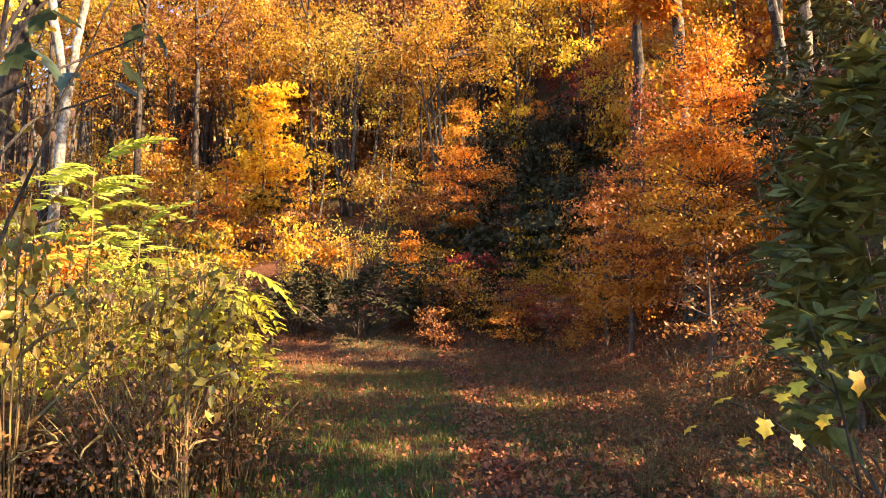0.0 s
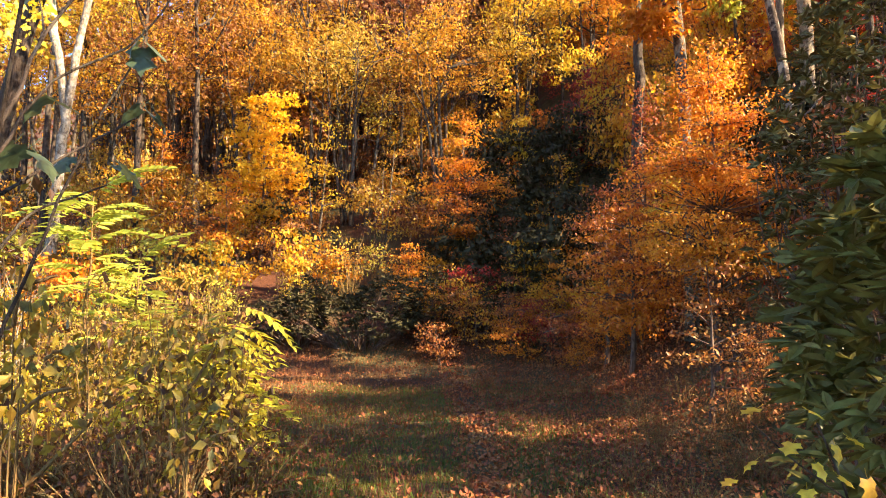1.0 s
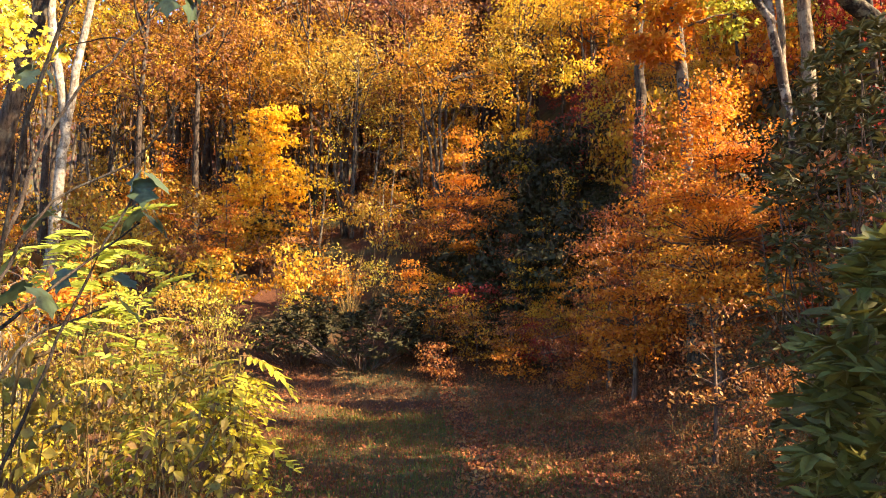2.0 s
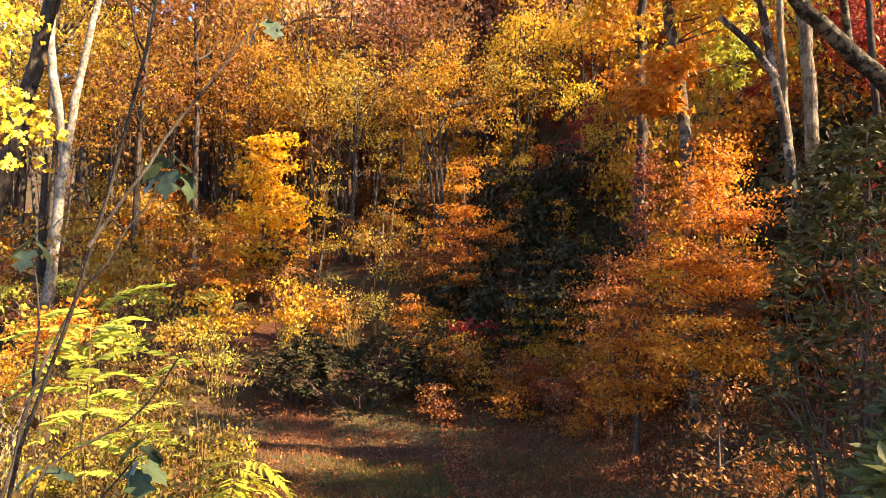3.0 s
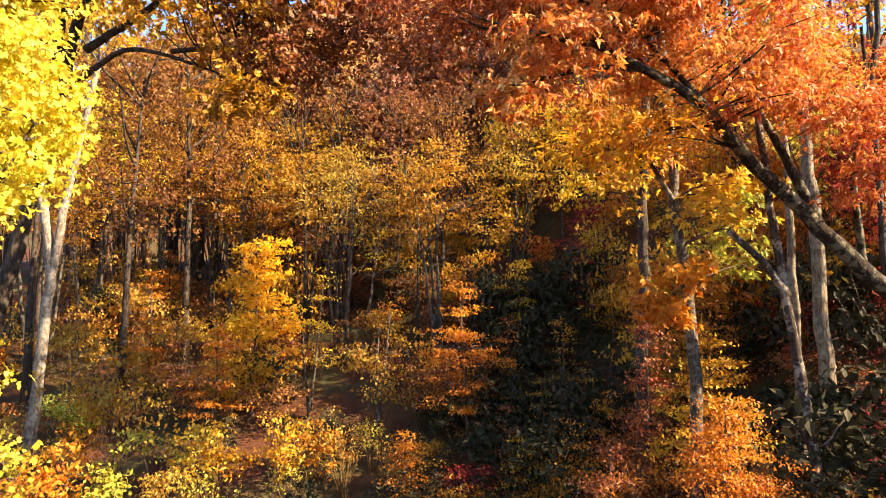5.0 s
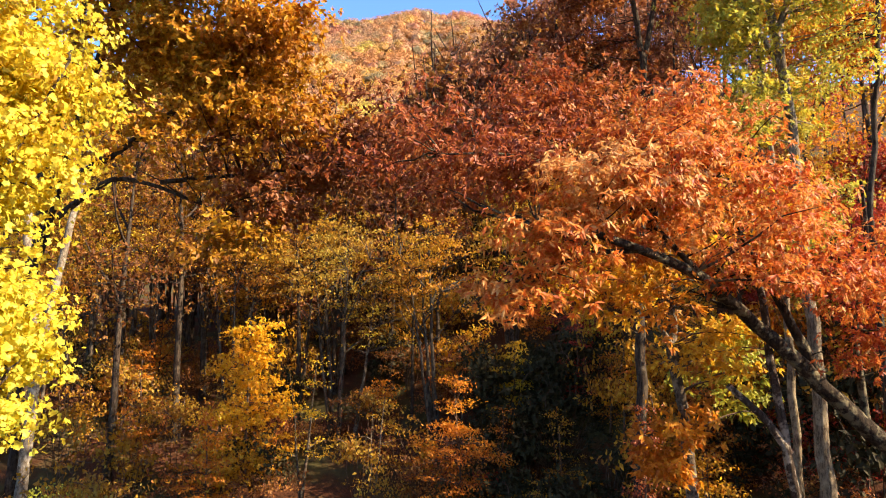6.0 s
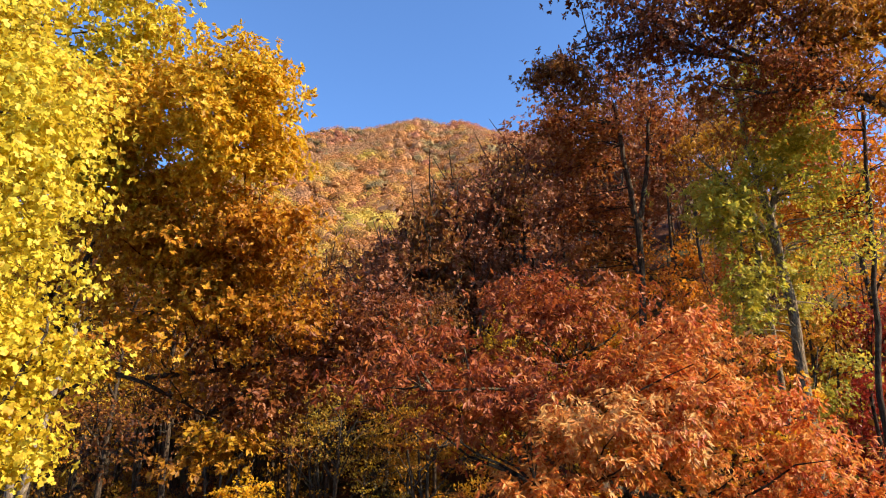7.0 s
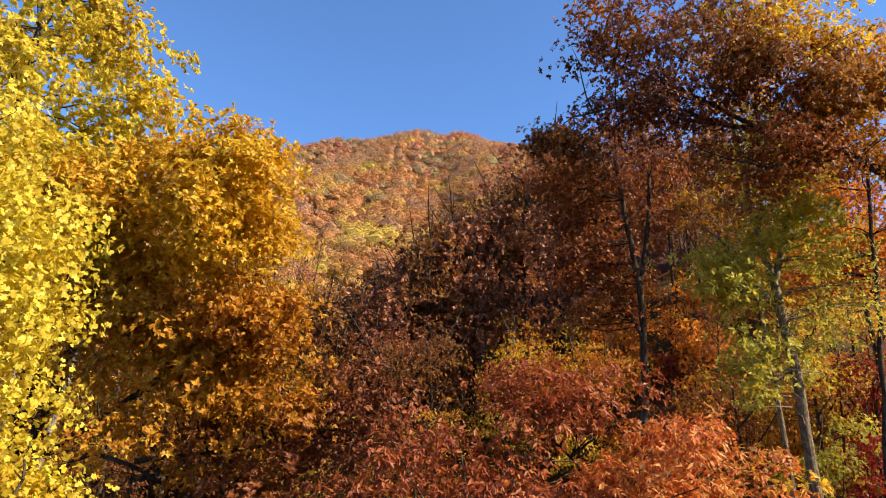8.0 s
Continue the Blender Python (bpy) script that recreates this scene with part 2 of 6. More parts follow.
# outlines: (along the midrib, across, lift), and triangles
KITE = (np.array([(0, 0, 0), (0.42, 0.5, 0.10), (1, 0, -0.06), (0.42, -0.5, 0.10)]), np.array([(0, 2, 1), (0, 3, 2)]))
BLADE = (np.array([(0, 0, 0), (0.3, 0.5, 0.12), (0.72, 0.40, 0.06), (1, 0, -0.12), (0.72, -0.40, 0.06), (0.3, -0.5, 0.12)]),
         np.array([(0, 3, 2), (0, 2, 1), (0, 4, 3), (0, 5, 4)]))
_half = [(-0.10, 0.30), (0.20, 0.50), (0.36, 0.26), (0.66, 0.46), (0.68, 0.18)]
_rim = [(0, 0)] + _half + [(1.0, 0)] + [(a, -b) for a, b in reversed(_half)]
MAPLE = (np.array([(0.32, 0, 0.0)] + [(a, b, 0.10 * abs(b) - 0.10 * a * a) for a, b in _rim]),
         np.array([(0, i + 1, (i + 1) % len(_rim) + 1) for i in range(len(_rim))]))

_few = [(0.16, 0.50), (0.36, 0.22), (0.70, 0.40)]
_rim = [(0, 0)] + _few + [(1.0, 0)] + [(a, -b) for a, b in reversed(_few)]
LOBED = (np.array([(0.34, 0, 0.0)] + [(a, b, 0.12 * abs(b) - 0.12 * a * a) for a, b in _rim]),
         np.array([(0, i + 1, (i + 1) % len(_rim) + 1) for i in range(len(_rim))]))


def leaf_set(rng, pts, length, width, shape=KITE, up=0.8, droop=0.3, along=None, vary=0.35, out=None):
    """Vertices and triangles of one leaf at every point."""
    n = len(pts)
    nrm = unit(rng.normal(size=(n, 3)) * (0.75 if out is None else 0.5) + np.array([0, 0, up]) + (0 if out is None else out))
    d = rng.normal(size=(n, 3)) * (1.0 if along is None else 0.35) + np.array([0, 0, -droop])
    if along is not None:
        d = d + along
    d = unit(d)
    s = unit(np.cross(nrm, d))
    nrm = np.cross(d, s)
    k = (1 + vary * rng.uniform(-1, 1, n))[:, None, None]
    o, t = shape
    v = pts[:, None] + k * (d[:, None] * (o[:, 0] * length)[None, :, None] + s[:, None] * (o[:, 1] * width)[None, :, None]
                            + nrm[:, None] * (o[:, 2] * width)[None, :, None])
    f = t[None] + (np.arange(n) * len(o))[:, None, None]
    return v.reshape(-1, 3), f.reshape(-1, 3)


def tubes(lines, sides=6, rng=None, rough=0.0):
    """Tapered tubes along lines of (points, radii); returns vertices and triangles."""
    vs, fs, at = [], [], 0
    ring = np.arange(sides) * 2 * np.pi / sides
    for pts, radii in lines:
        pts, radii = np.asarray(pts, float), np.asarray(radii, float)
        tan = unit(np.gradient(pts, axis=0))
        a = unit(np.cross(tan, np.where(np.abs(tan[:, 2:3]) > 0.9, [[1.0, 0.03, 0]], [[0, 0, 1.0]])))
        b = np.cross(tan, a)
        r = radii[:, None] * (1 + (rng.uniform(-rough, rough, (len(pts), sides)) if rough else 0))
        v = pts[:, None] + r[..., None] * (np.cos(ring)[None, :, None] * a[:, None] + np.sin(ring)[None, :, None] * b[:, None])
        i = (np.arange(len(pts) - 1) * sides)[:, None] + np.arange(sides)[None]
        j = (np.arange(len(pts) - 1) * sides)[:, None] + (np.arange(sides)[None] + 1) % sides
        f = np.concatenate([np.stack([i, j, j + sides], -1).reshape(-1, 3), np.stack([i, j + sides, i + sides], -1).reshape(-1, 3)])
        vs.append(v.reshape(-1, 3))
        fs.append(f + at)
        at += len(pts) * sides
    return np.concatenate(vs), np.concatenate(fs)


def bend(rng, pts, k=10, wobble=0.02):
    """A smooth line through a few points, slightly crooked."""
    p = np.asarray(pts, float)
    t = np.concatenate([[0], np.cumsum(np.linalg.norm(np.diff(p, axis=0), axis=1))])
    u = np.linspace(0, t[-1], k)
    q = np.stack([np.interp(u, t, p[:, i]) for i in range(3)], 1)
    for _ in range(2):
        q[1:-1] = 0.25 * q[:-2] + 0.5 * q[1:-1] + 0.25 * q[2:]
    q[1:-1] += rng.normal(size=(k - 2, 3)) * wobble * t[-1] / 10
    return q


def clumps(rng, c, r, n, inner=0.35):
    """Centres of leaf clumps in a lumpy, gappy round crown."""
    d = unit(rng.normal(size=(n * 3, 3)))
    lobes = unit(rng.normal(size=(9, 3)))
    bump = (np.maximum(0, d @ lobes.T) ** 6).max(axis=1)
    keep = rng.uniform(size=len(d)) < 0.25 + 0.9 * bump
    d, bump = d[keep][:n], bump[keep][:n]
    rad = rng.uniform(inner ** 2, 1, len(d)) ** 0.5 * (0.72 + 0.34 * bump)
    return np.asarray(c) + d * rad[:, None] * np.asarray(r)


def boughs(rng, c, r, n, inner=0.35, each=12):
    """Leaf clumps gathered on rounded boughs, with gaps between; returns the clumps and the bough of each."""
    r = np.asarray(r, float)
    b = clumps(rng, c, r * 0.84, max(6, n // each), inner)
    size = 1.0 * r.mean() / len(b) ** 0.36 * rng.uniform(0.7, 1.3, len(b))
    pick = rng.integers(len(b), size=n)
    d = unit(rng.normal(size=(n, 3)) + np.array([0, 0, 0.4]))
    return b[pick] + d * (size[pick] * rng.uniform(0.55, 1.05, n) ** 0.7)[:, None] * np.array([1, 1, 0.72]), b[pick]


def spray(rng, centres, per, radius, flat=0.45):
    p = np.clip(rng.normal(size=(len(centres), per, 3)) * 0.55, -0.95, 0.95)
    p[..., 2] *= flat
    s = radius * rng.uniform(0.6, 1.3, (len(centres), 1, 1))
    return (centres[:, None] + p * s).reshape(-1, 3)


def thing(name, base, label, category, group="", kind=""):
    e = new(name)
    e.empty_display_size = 0.2
    e.location = base
    return tagged(e, label, category, group, kind)


def part(name, mesh, parent, label="", kind="", m=None):
    ob = new(name, mesh)
    ob.parent = parent
    if m is not None:
        ob.matrix_basis = m
    return tagged(ob, label, kind=kind)


def twigs_to(rng, stems, centres, most, r0=0.022, r1=0.006):
    """Thin branches from the stems to the leaf clumps."""
    nodes = np.concatenate([s for s, _ in stems])
    lines = []
    for c in centres[rng.permutation(len(centres))[:most]]:
        low = nodes[:, 2] < c[2] + 0.2
        pool = nodes[low] if low.any() else nodes
        a = pool[np.argmin(((pool - c) ** 2).sum(1) + 0.3 * (pool[:, 2] - c[2] + 0.6) ** 2)]
        ln = np.linalg.norm(c - a)
        if ln > 2.4:
            continue
        mid = (a + c) / 2 + rng.normal(size=3) * 0.08 * ln + np.array([0, 0, 0.06 * ln])
        k = min(2.2, 0.4 + ln * 0.45)
        lines.append((bend(rng, [a, mid, c], 5, 0.2), np.linspace(r0 * k, r1, 5)))
    return lines


def tree(name, base, label, category, stems, crowns, bark, seed, group="", twig_most=120, twig_bark=None, sides=12, kind="", joined=False):
    """stems: (points, thick, thin) from the foot; crowns: dicts of clump clouds. All points are in the world."""
    rng = np.random.default_rng(seed)
    base = np.asarray(base, float)
    root = thing(name, base, label, category, group, kind)
    lines = []
    for i, (pts, a, b) in enumerate(stems):
        q = bend(rng, pts, 6 if joined else 9 if sides < 9 else 30 if i == 0 else 16, 0.05 if joined else 0.03 if sides < 9 else 0.012)
        w = np.linspace(0, 1, len(q))
        rad = a * (1 - w) + b * w
        if i == 0:
            rad = rad * (1 + 0.35 * np.exp(-w * 14))
        lines.append((q, rad))
        if joined:
            continue
        v, f = tubes([(q - base, rad)], sides, rng, 0.06)
        part("trunk" if i == 0 else "limb", tri_mesh("stem", v, f, [bark], smooth=True), root)
    if joined:
        v, f = tubes([(a - base, b) for a, b in lines], sides)
        part("stemwork", tri_mesh("stemwork", v, f, [bark], smooth=True), root, kind="stuff")
    allc = []
    for cr in crowns:
        if "flat_layers" in cr or cr.get("airy"):
            c = clumps(rng, cr["c"], cr["r"], cr["n"], cr.get("inner", 0.35))
            heart = c
        else:
            c, heart = boughs(rng, cr["c"], cr["r"], cr["n"], cr.get("inner", 0.35), cr.get("each", 12))
        if "flat_layers" in cr:
            h = cr["flat_layers"]
            c[:, 2] = np.round(c[:, 2] / h) * h + rng.normal(size=len(c)) * 0.22 * h - 0.12 * np.hypot(c[:, 0] - cr["c"][0], c[:, 1] - cr["c"][1]) * np.sin(3 * c[:, 0] + c[:, 1])
        allc.append(c)
        k = cr.get("rosette", 6 if heart is not c and cr["per"] >= 20 and cr.get("shape") is not MAPLE and cr.get("shape") is not LOBED else 0)
        if k:
            tips = spray(rng, c, max(2, cr["per"] // k), cr["clump"] * 0.85, cr.get("flat", 0.45))
            q = unit(tips - np.repeat(heart, max(2, cr["per"] // k), 0) + 0.3 * rng.normal(size=tips.shape) + np.array([0, 0, 0.25]))
            p = np.repeat(tips, k, 0) + rng.normal(size=(len(tips) * k, 3)) * 0.18 * cr["leaf"]
            fan = unit(rng.normal(size=p.shape))
            way = unit(fan - (fan * np.repeat(q, k, 0)).sum(1, keepdims=True) * np.repeat(q, k, 0)) + 0.55 * np.repeat(q, k, 0)
            v, f = leaf_set(rng, p - base, cr["leaf"] * 1.15, cr["leaf"] * cr.get("wide", 0.6) * 1.1, cr.get("shape", KITE), cr.get("up", 0.8) * 0.5, cr.get("droop", 0.35), way * cr.get("stiff", 1.2), out=np.repeat(q, k, 0) * 1.2)
            part("crown", tri_mesh("crown", v, f, [cr["mat"]]), root, cr.get("label", ""), "stuff")
            continue
        p = spray(rng, c, cr["per"], cr["clump"] * (1 if heart is c else 0.8), cr.get("flat", 0.45))
        out = unit(p - np.repeat(heart, cr["per"], 0) + 0.25 * (p - np.asarray(cr["c"])) / max(cr["r"]))
        v, f = leaf_set(rng, p - base, cr["leaf"], cr["leaf"] * cr.get("wide", 0.6), cr.get("shape", KITE), cr.get("up", 0.8) * 0.8, cr.get("droop", 0.35), out=out * cr.get("round", 1.0))
        part("crown", tri_mesh("crown", v, f, [cr["mat"]]), root, cr.get("label", ""), "stuff")
    if allc and twig_most:
        tl = twigs_to(rng, lines, np.concatenate(allc), twig_most)
        v, f = tubes([(a - base, b) for a, b in tl], 4)
        part("branchwork", tri_mesh("branchwork", v, f, [twig_bark or bark], smooth=True), root, kind="stuff")
    return root


# ---- the ground ----


def soft(u, k):
    return k * np.logaddexp(0, np.asarray(u, float) / k)


def height(x, y):
    """Metres of the ground above the first standpoint's foot."""
    x, y = np.asarray(x, float), np.asarray(y, float)
    g = np.clip((y - 3) / 9, 0, 1)
    bank = 9 * np.tanh(0.80 * soft(x - 3.9, 0.7) / 9) * g * g * (3 - 2 * g)
    side = 1 / (1 + np.exp(-(x - 1) / (3.5 + 0.15 * np.maximum(y - 50, 0))))
    cap = 14 + 20 * side
    hill = cap * np.tanh((0.46 + 0.34 * side) * soft(y - 19.5, 1.2) / cap)
    t = np.clip((y - 85) / 265, 0, 1)
    back = np.clip((y - 350) / 500, 0, 1)
    far = ((160 - 20 * side) * t ** 1.1 - 9 * ((x + 25) / 65) ** 2 * t + 3 * t * np.exp(-((x + 14) / 12) ** 2)) * (1 - 0.8 * back)
    rough = 0.05 * np.sin(1.7 * x + 0.6) * np.sin(1.3 * y) + 0.025 * np.sin(4.1 * x + 2 * y) + 0.02 * np.sin(6.3 * y - 1.2 * x)
    far_rough = 2.5 * t * (np.sin(x / 23 + y / 40) + np.sin(x / 11.0 - y / 31))
    return bank + hill + np.maximum(far, 0) + rough + far_rough


def grid(u, spread, bendy, mid):
    return mid + spread * np.sinh(bendy * u) / np.sinh(bendy)


gx, gy = grid(np.linspace(-1, 1, 281), 900, 7.2, 0.0), grid(np.linspace(-1, 1, 301), 1100, 7.0, 9.0)
X, Y = np.meshgrid(gx, gy)
gv = np.stack([X, Y, height(X, Y)], -1).reshape(-1, 3)
i0 = (np.arange(len(gy) - 1) * len(gx))[:, None] + np.arange(len(gx) - 1)[None]
gf = np.stack([i0, i0 + 1, i0 + 1 + len(gx), i0 + len(gx)], -1).reshape(-1, 4)
ground = tagged(new("ground", tri_mesh("ground", gv, gf, [SOIL], smooth=True)), "forest clearing floor of grass, soil and fallen leaves", "ground", kind="structure")


def on(x, y, sink=0.05):
    return (x, y, float(height(x, y)) - sink)


# ---- far mountain woods ----


def far_woods():
    rng = np.random.default_rng(5)
    ico = bmesh.new()
    bmesh.ops.create_icosphere(ico, subdivisions=1, radius=0.78)
    sv = np.array([v.co for v in ico.verts])
    sf = np.array([[v.index for v in f.verts] for f in ico.faces])
    ico.free()
    vs, fs, ms, at = [], [], [], 0
    for y in np.arange(95, 372, 4.3):
        for x in np.arange(-0.42 * y - 8, 0.30 * y + 8, 3.7 if y < 165 else 4.2):
            px, py = x + rng.uniform(-2.3, 2.3), y + rng.uniform(-2.4, 2.4)
            z = float(height(px, py))
            r = rng.uniform(2.0, 3.0) + 1.5 * rng.uniform() ** 2
            lift = rng.uniform(5.6, 7.0)
            # kinds of tree stand in groups: rosy tan and evergreen above, orange below, gold and yellow at the foot
            u = (py - 95) / 277 + 0.10 * np.sin(px / 19) + 0.06 * np.sin(px / 7 + py / 9)
            near = np.random.default_rng(int(px // 8 + 400) * 991 + int((py + 3 * np.sin(px / 6)) // 11))
            pick = near.uniform() if rng.uniform() < 0.72 else rng.uniform()
            table = ([0.30, 0.12, 0.34, 0.20, 0.02, 0.02] if u < 0.27 else [0.46, 0.18, 0.22, 0.07, 0.03, 0.04] if u < 0.55 else
                     [0.22, 0.46, 0.08, 0.0, 0.16, 0.08] if u < 0.93 else [0.25, 0.32, 0.03, 0.0, 0.03, 0.37])
            mat = int(np.searchsorted(np.cumsum(table), pick * 0.999))
            c = np.array([px, py, z + lift])
            rad = r * np.array([1, 1, rng.uniform(0.62, 0.85)])
            vs.append(c + sv * rad * (0.74 + 0.28 * rng.uniform(size=(len(sv), 1))))
            fs.append(sf + at)
            at += len(sv)
            k = (190 if py < 170 else 130) if -0.33 * py < px < 0.20 * py else 36
            d = unit(rng.normal(size=(k, 3)) + np.array([0, -0.5, 0.5]))
            lv, lf = leaf_set(rng, c + d * rad * rng.uniform(0.80, 1.08, (k, 1)), 0.34 if py < 170 else 0.44, 0.30 if py < 170 else 0.38, KITE, 0.4, 0.1, out=d * 2.6)
            vs.append(lv)
            fs.append(lf + at)
            at += len(lv)
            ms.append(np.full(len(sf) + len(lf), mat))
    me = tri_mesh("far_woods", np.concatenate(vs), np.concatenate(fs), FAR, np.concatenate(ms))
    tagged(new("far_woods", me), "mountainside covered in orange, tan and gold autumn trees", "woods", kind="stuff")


far_woods()

# ---- big trees round the clearing ----

# yellow maple at the clearing's edge, its crown hanging down to head height
tree("maple_tree", on(-6.6, 8.3), "tall maple thick with bright yellow lobed leaves", "tree",
     [([on(-6.6, 8.3), (-6.7, 8.4, 6), (-6.4, 8.2, 12), (-6.3, 8.2, 19)], 0.17, 0.04),
      ([(-6.6, 8.4, 7), (-5.7, 8.1, 9), (-5.0, 8, 10.2)], 0.05, 0.015), ([(-6.5, 8.3, 10), (-5.4, 8.2, 12.5), (-4.7, 8.2, 14)], 0.05, 0.015)],
     [dict(c=(-6.4, 8.2, 15.4), r=(2.4, 2.0, 4.8), n=900, per=26, clump=0.5, each=5, leaf=0.088, wide=0.95, shape=LOBED, mat=YELLOW, flat=0.5, inner=0.6, up=0.4, droop=0.5),
      dict(c=(-6.0, 8.0, 10.6), r=(1.9, 1.7, 2.4), n=440, per=26, clump=0.46, each=5, leaf=0.088, wide=0.95, shape=LOBED, mat=YELLOW, flat=0.5, inner=0.5, up=0.4, droop=0.5),
      dict(c=(-5.6, 8.2, 13.2), r=(1.5, 1.4, 2.2), n=260, per=26, clump=0.5, each=5, leaf=0.088, wide=0.95, shape=LOBED, mat=YELLOW, flat=0.5, inner=0.4, up=0.4, droop=0.5),
      dict(c=(-6.0, 8.0, 6.6), r=(1.3, 1.2, 2.2), n=90, per=18, clump=0.4, each=5, leaf=0.088, wide=0.95, shape=LOBED, mat=YELLOW, flat=0.4, up=0.5, droop=0.5)],
     GREYBARK, 11, twig_most=90)
# big forked oak behind it
tree("oak_tree", on(-11.8, 15.6), "large forked oak with golden brown leaves", "tree",
     [([on(-11.8, 15.6), (-11.0, 15.6, 4.5), (-10.1, 15.6, 8.6), (-9.35, 15.5, 12.2), (-8.6, 15.4, 15.2), (-7.9, 15.2, 17.2), (-7.4, 15, 19.5)], 0.27, 0.07),
      ([(-9.2, 15.5, 12.8), (-9.2, 15.5, 15.0), (-8.7, 15.5, 17.4), (-8.5, 15.4, 19)], 0.15, 0.05),
      ([(-8.5, 15.4, 14.1), (-7.2, 15.4, 15.0), (-5.8, 15.2, 16.0), (-4.2, 14.7, 17)], 0.10, 0.03),
      ([(-8.8, 15.4, 13.2), (-7.6, 15.4, 14.2), (-6.4, 15.2, 13.9), (-4.8, 14.7, 13.2)], 0.08, 0.02),
      ([(-6.4, 15.2, 14.0), (-4.0, 15.3, 14.3), (-1.8, 15.4, 14.6)], 0.06, 0.02)],
     [dict(c=(-6.1, 13.5, 19.5), r=(2.1, 2.0, 2.5), n=300, per=72, clump=0.6, leaf=0.095, wide=0.66, mat=SUNGOLD, inner=0.5, each=7),
      dict(c=(-4.3, 13.3, 19.1), r=(1.9, 2.0, 2.4), n=300, per=72, clump=0.6, leaf=0.095, wide=0.66, mat=GOLD, inner=0.5, each=7),
      dict(c=(-3.2, 13.7, 16.6), r=(1.4, 1.8, 2.3), n=150, per=60, clump=0.62, leaf=0.10, wide=0.66, mat=COPPER, inner=0.5, each=7),
      dict(c=(-5.0, 13.9, 15.4), r=(2.6, 2.0, 2.0), n=170, per=60, clump=0.62, leaf=0.10, wide=0.66, mat=COPPER, inner=0.4, each=8),
      dict(c=(-6.2, 14.2, 17.2), r=(2.2, 1.5, 1.5), n=150, per=50, clump=0.6, leaf=0.10, wide=0.66, mat=COPPER, inner=0.3, each=7),
      dict(c=(-3.9, 13.9, 16.0), r=(1.5, 1.3, 1.2), n=110, per=40, clump=0.55, leaf=0.10, wide=0.66, mat=OLDGOLD, inner=0.4, each=7),
      dict(c=(-7.2, 14.6, 15.6), r=(3.0, 2.0, 2.6), n=150, per=28, clump=0.55, leaf=0.11, wide=0.66, mat=COPPER, inner=0.3),
      dict(c=(-3.4, 14.6, 14.2), r=(1.9, 1.6, 2.0), n=140, per=28, clump=0.5, leaf=0.12, wide=0.66, mat=UMBER, inner=0.4),
      dict(c=(-1.6, 15.4, 14.5), r=(2.1, 1.8, 1.9), n=130, per=60, clump=0.6, leaf=0.11, wide=0.6, mat=UMBER, inner=0.4),
      dict(c=(-4.4, 14.2, 12.6), r=(0.9, 0.9, 1.2), n=50, per=26, clump=0.45, leaf=0.12, wide=0.66, mat=OLDGOLD, inner=0.3)],
     DARKBARK, 12, twig_most=220)
# pale trunk at the hill's foot that forks high up
tree("beech_tree", on(-14.95, 25.0), "pale smooth trunk forking into two dark stems", "tree",
     [([on(-14.95, 25.0), (-14.75, 25, 5.5), (-14.5, 25, 9.6), (-15.3, 25, 13.4), (-15.5, 25, 18)], 0.21, 0.13),
      ([(-14.5, 25, 9.4), (-14.1, 25, 12.5), (-13.2, 25, 17.5)], 0.16, 0.10)],
     [dict(c=(-14.6, 25, 19.0), r=(2.6, 2.2, 2.6), n=150, per=40, clump=0.6, leaf=0.11, wide=0.6, mat=SUNGOLD, inner=0.3)], WHITEBARK, 23, twig_most=40, twig_bark=DARKBARK)
# tulip tree over it
tree("tulip_tree", on(-9.5, 13.2), "tall tree with a lit yellow crown", "tree",
     [([on(-9.5, 13.2), (-9.4, 13.2, 10), (-9.0, 13.1, 20), (-8.8, 13, 27)], 0.22, 0.05)],
     [dict(c=(-8.6, 12.9, 22.0), r=(2.7, 2.3, 5.4), n=450, per=72, clump=0.7, leaf=0.098, wide=0.85, mat=YELLOW, inner=0.6),
      dict(c=(-7.4, 12.6, 19.0), r=(1.6, 1.6, 2.2), n=190, per=50, clump=0.5, leaf=0.09, wide=0.8, mat=YELLOW, inner=0.5)],
     GREYBARK, 13, twig_most=110)

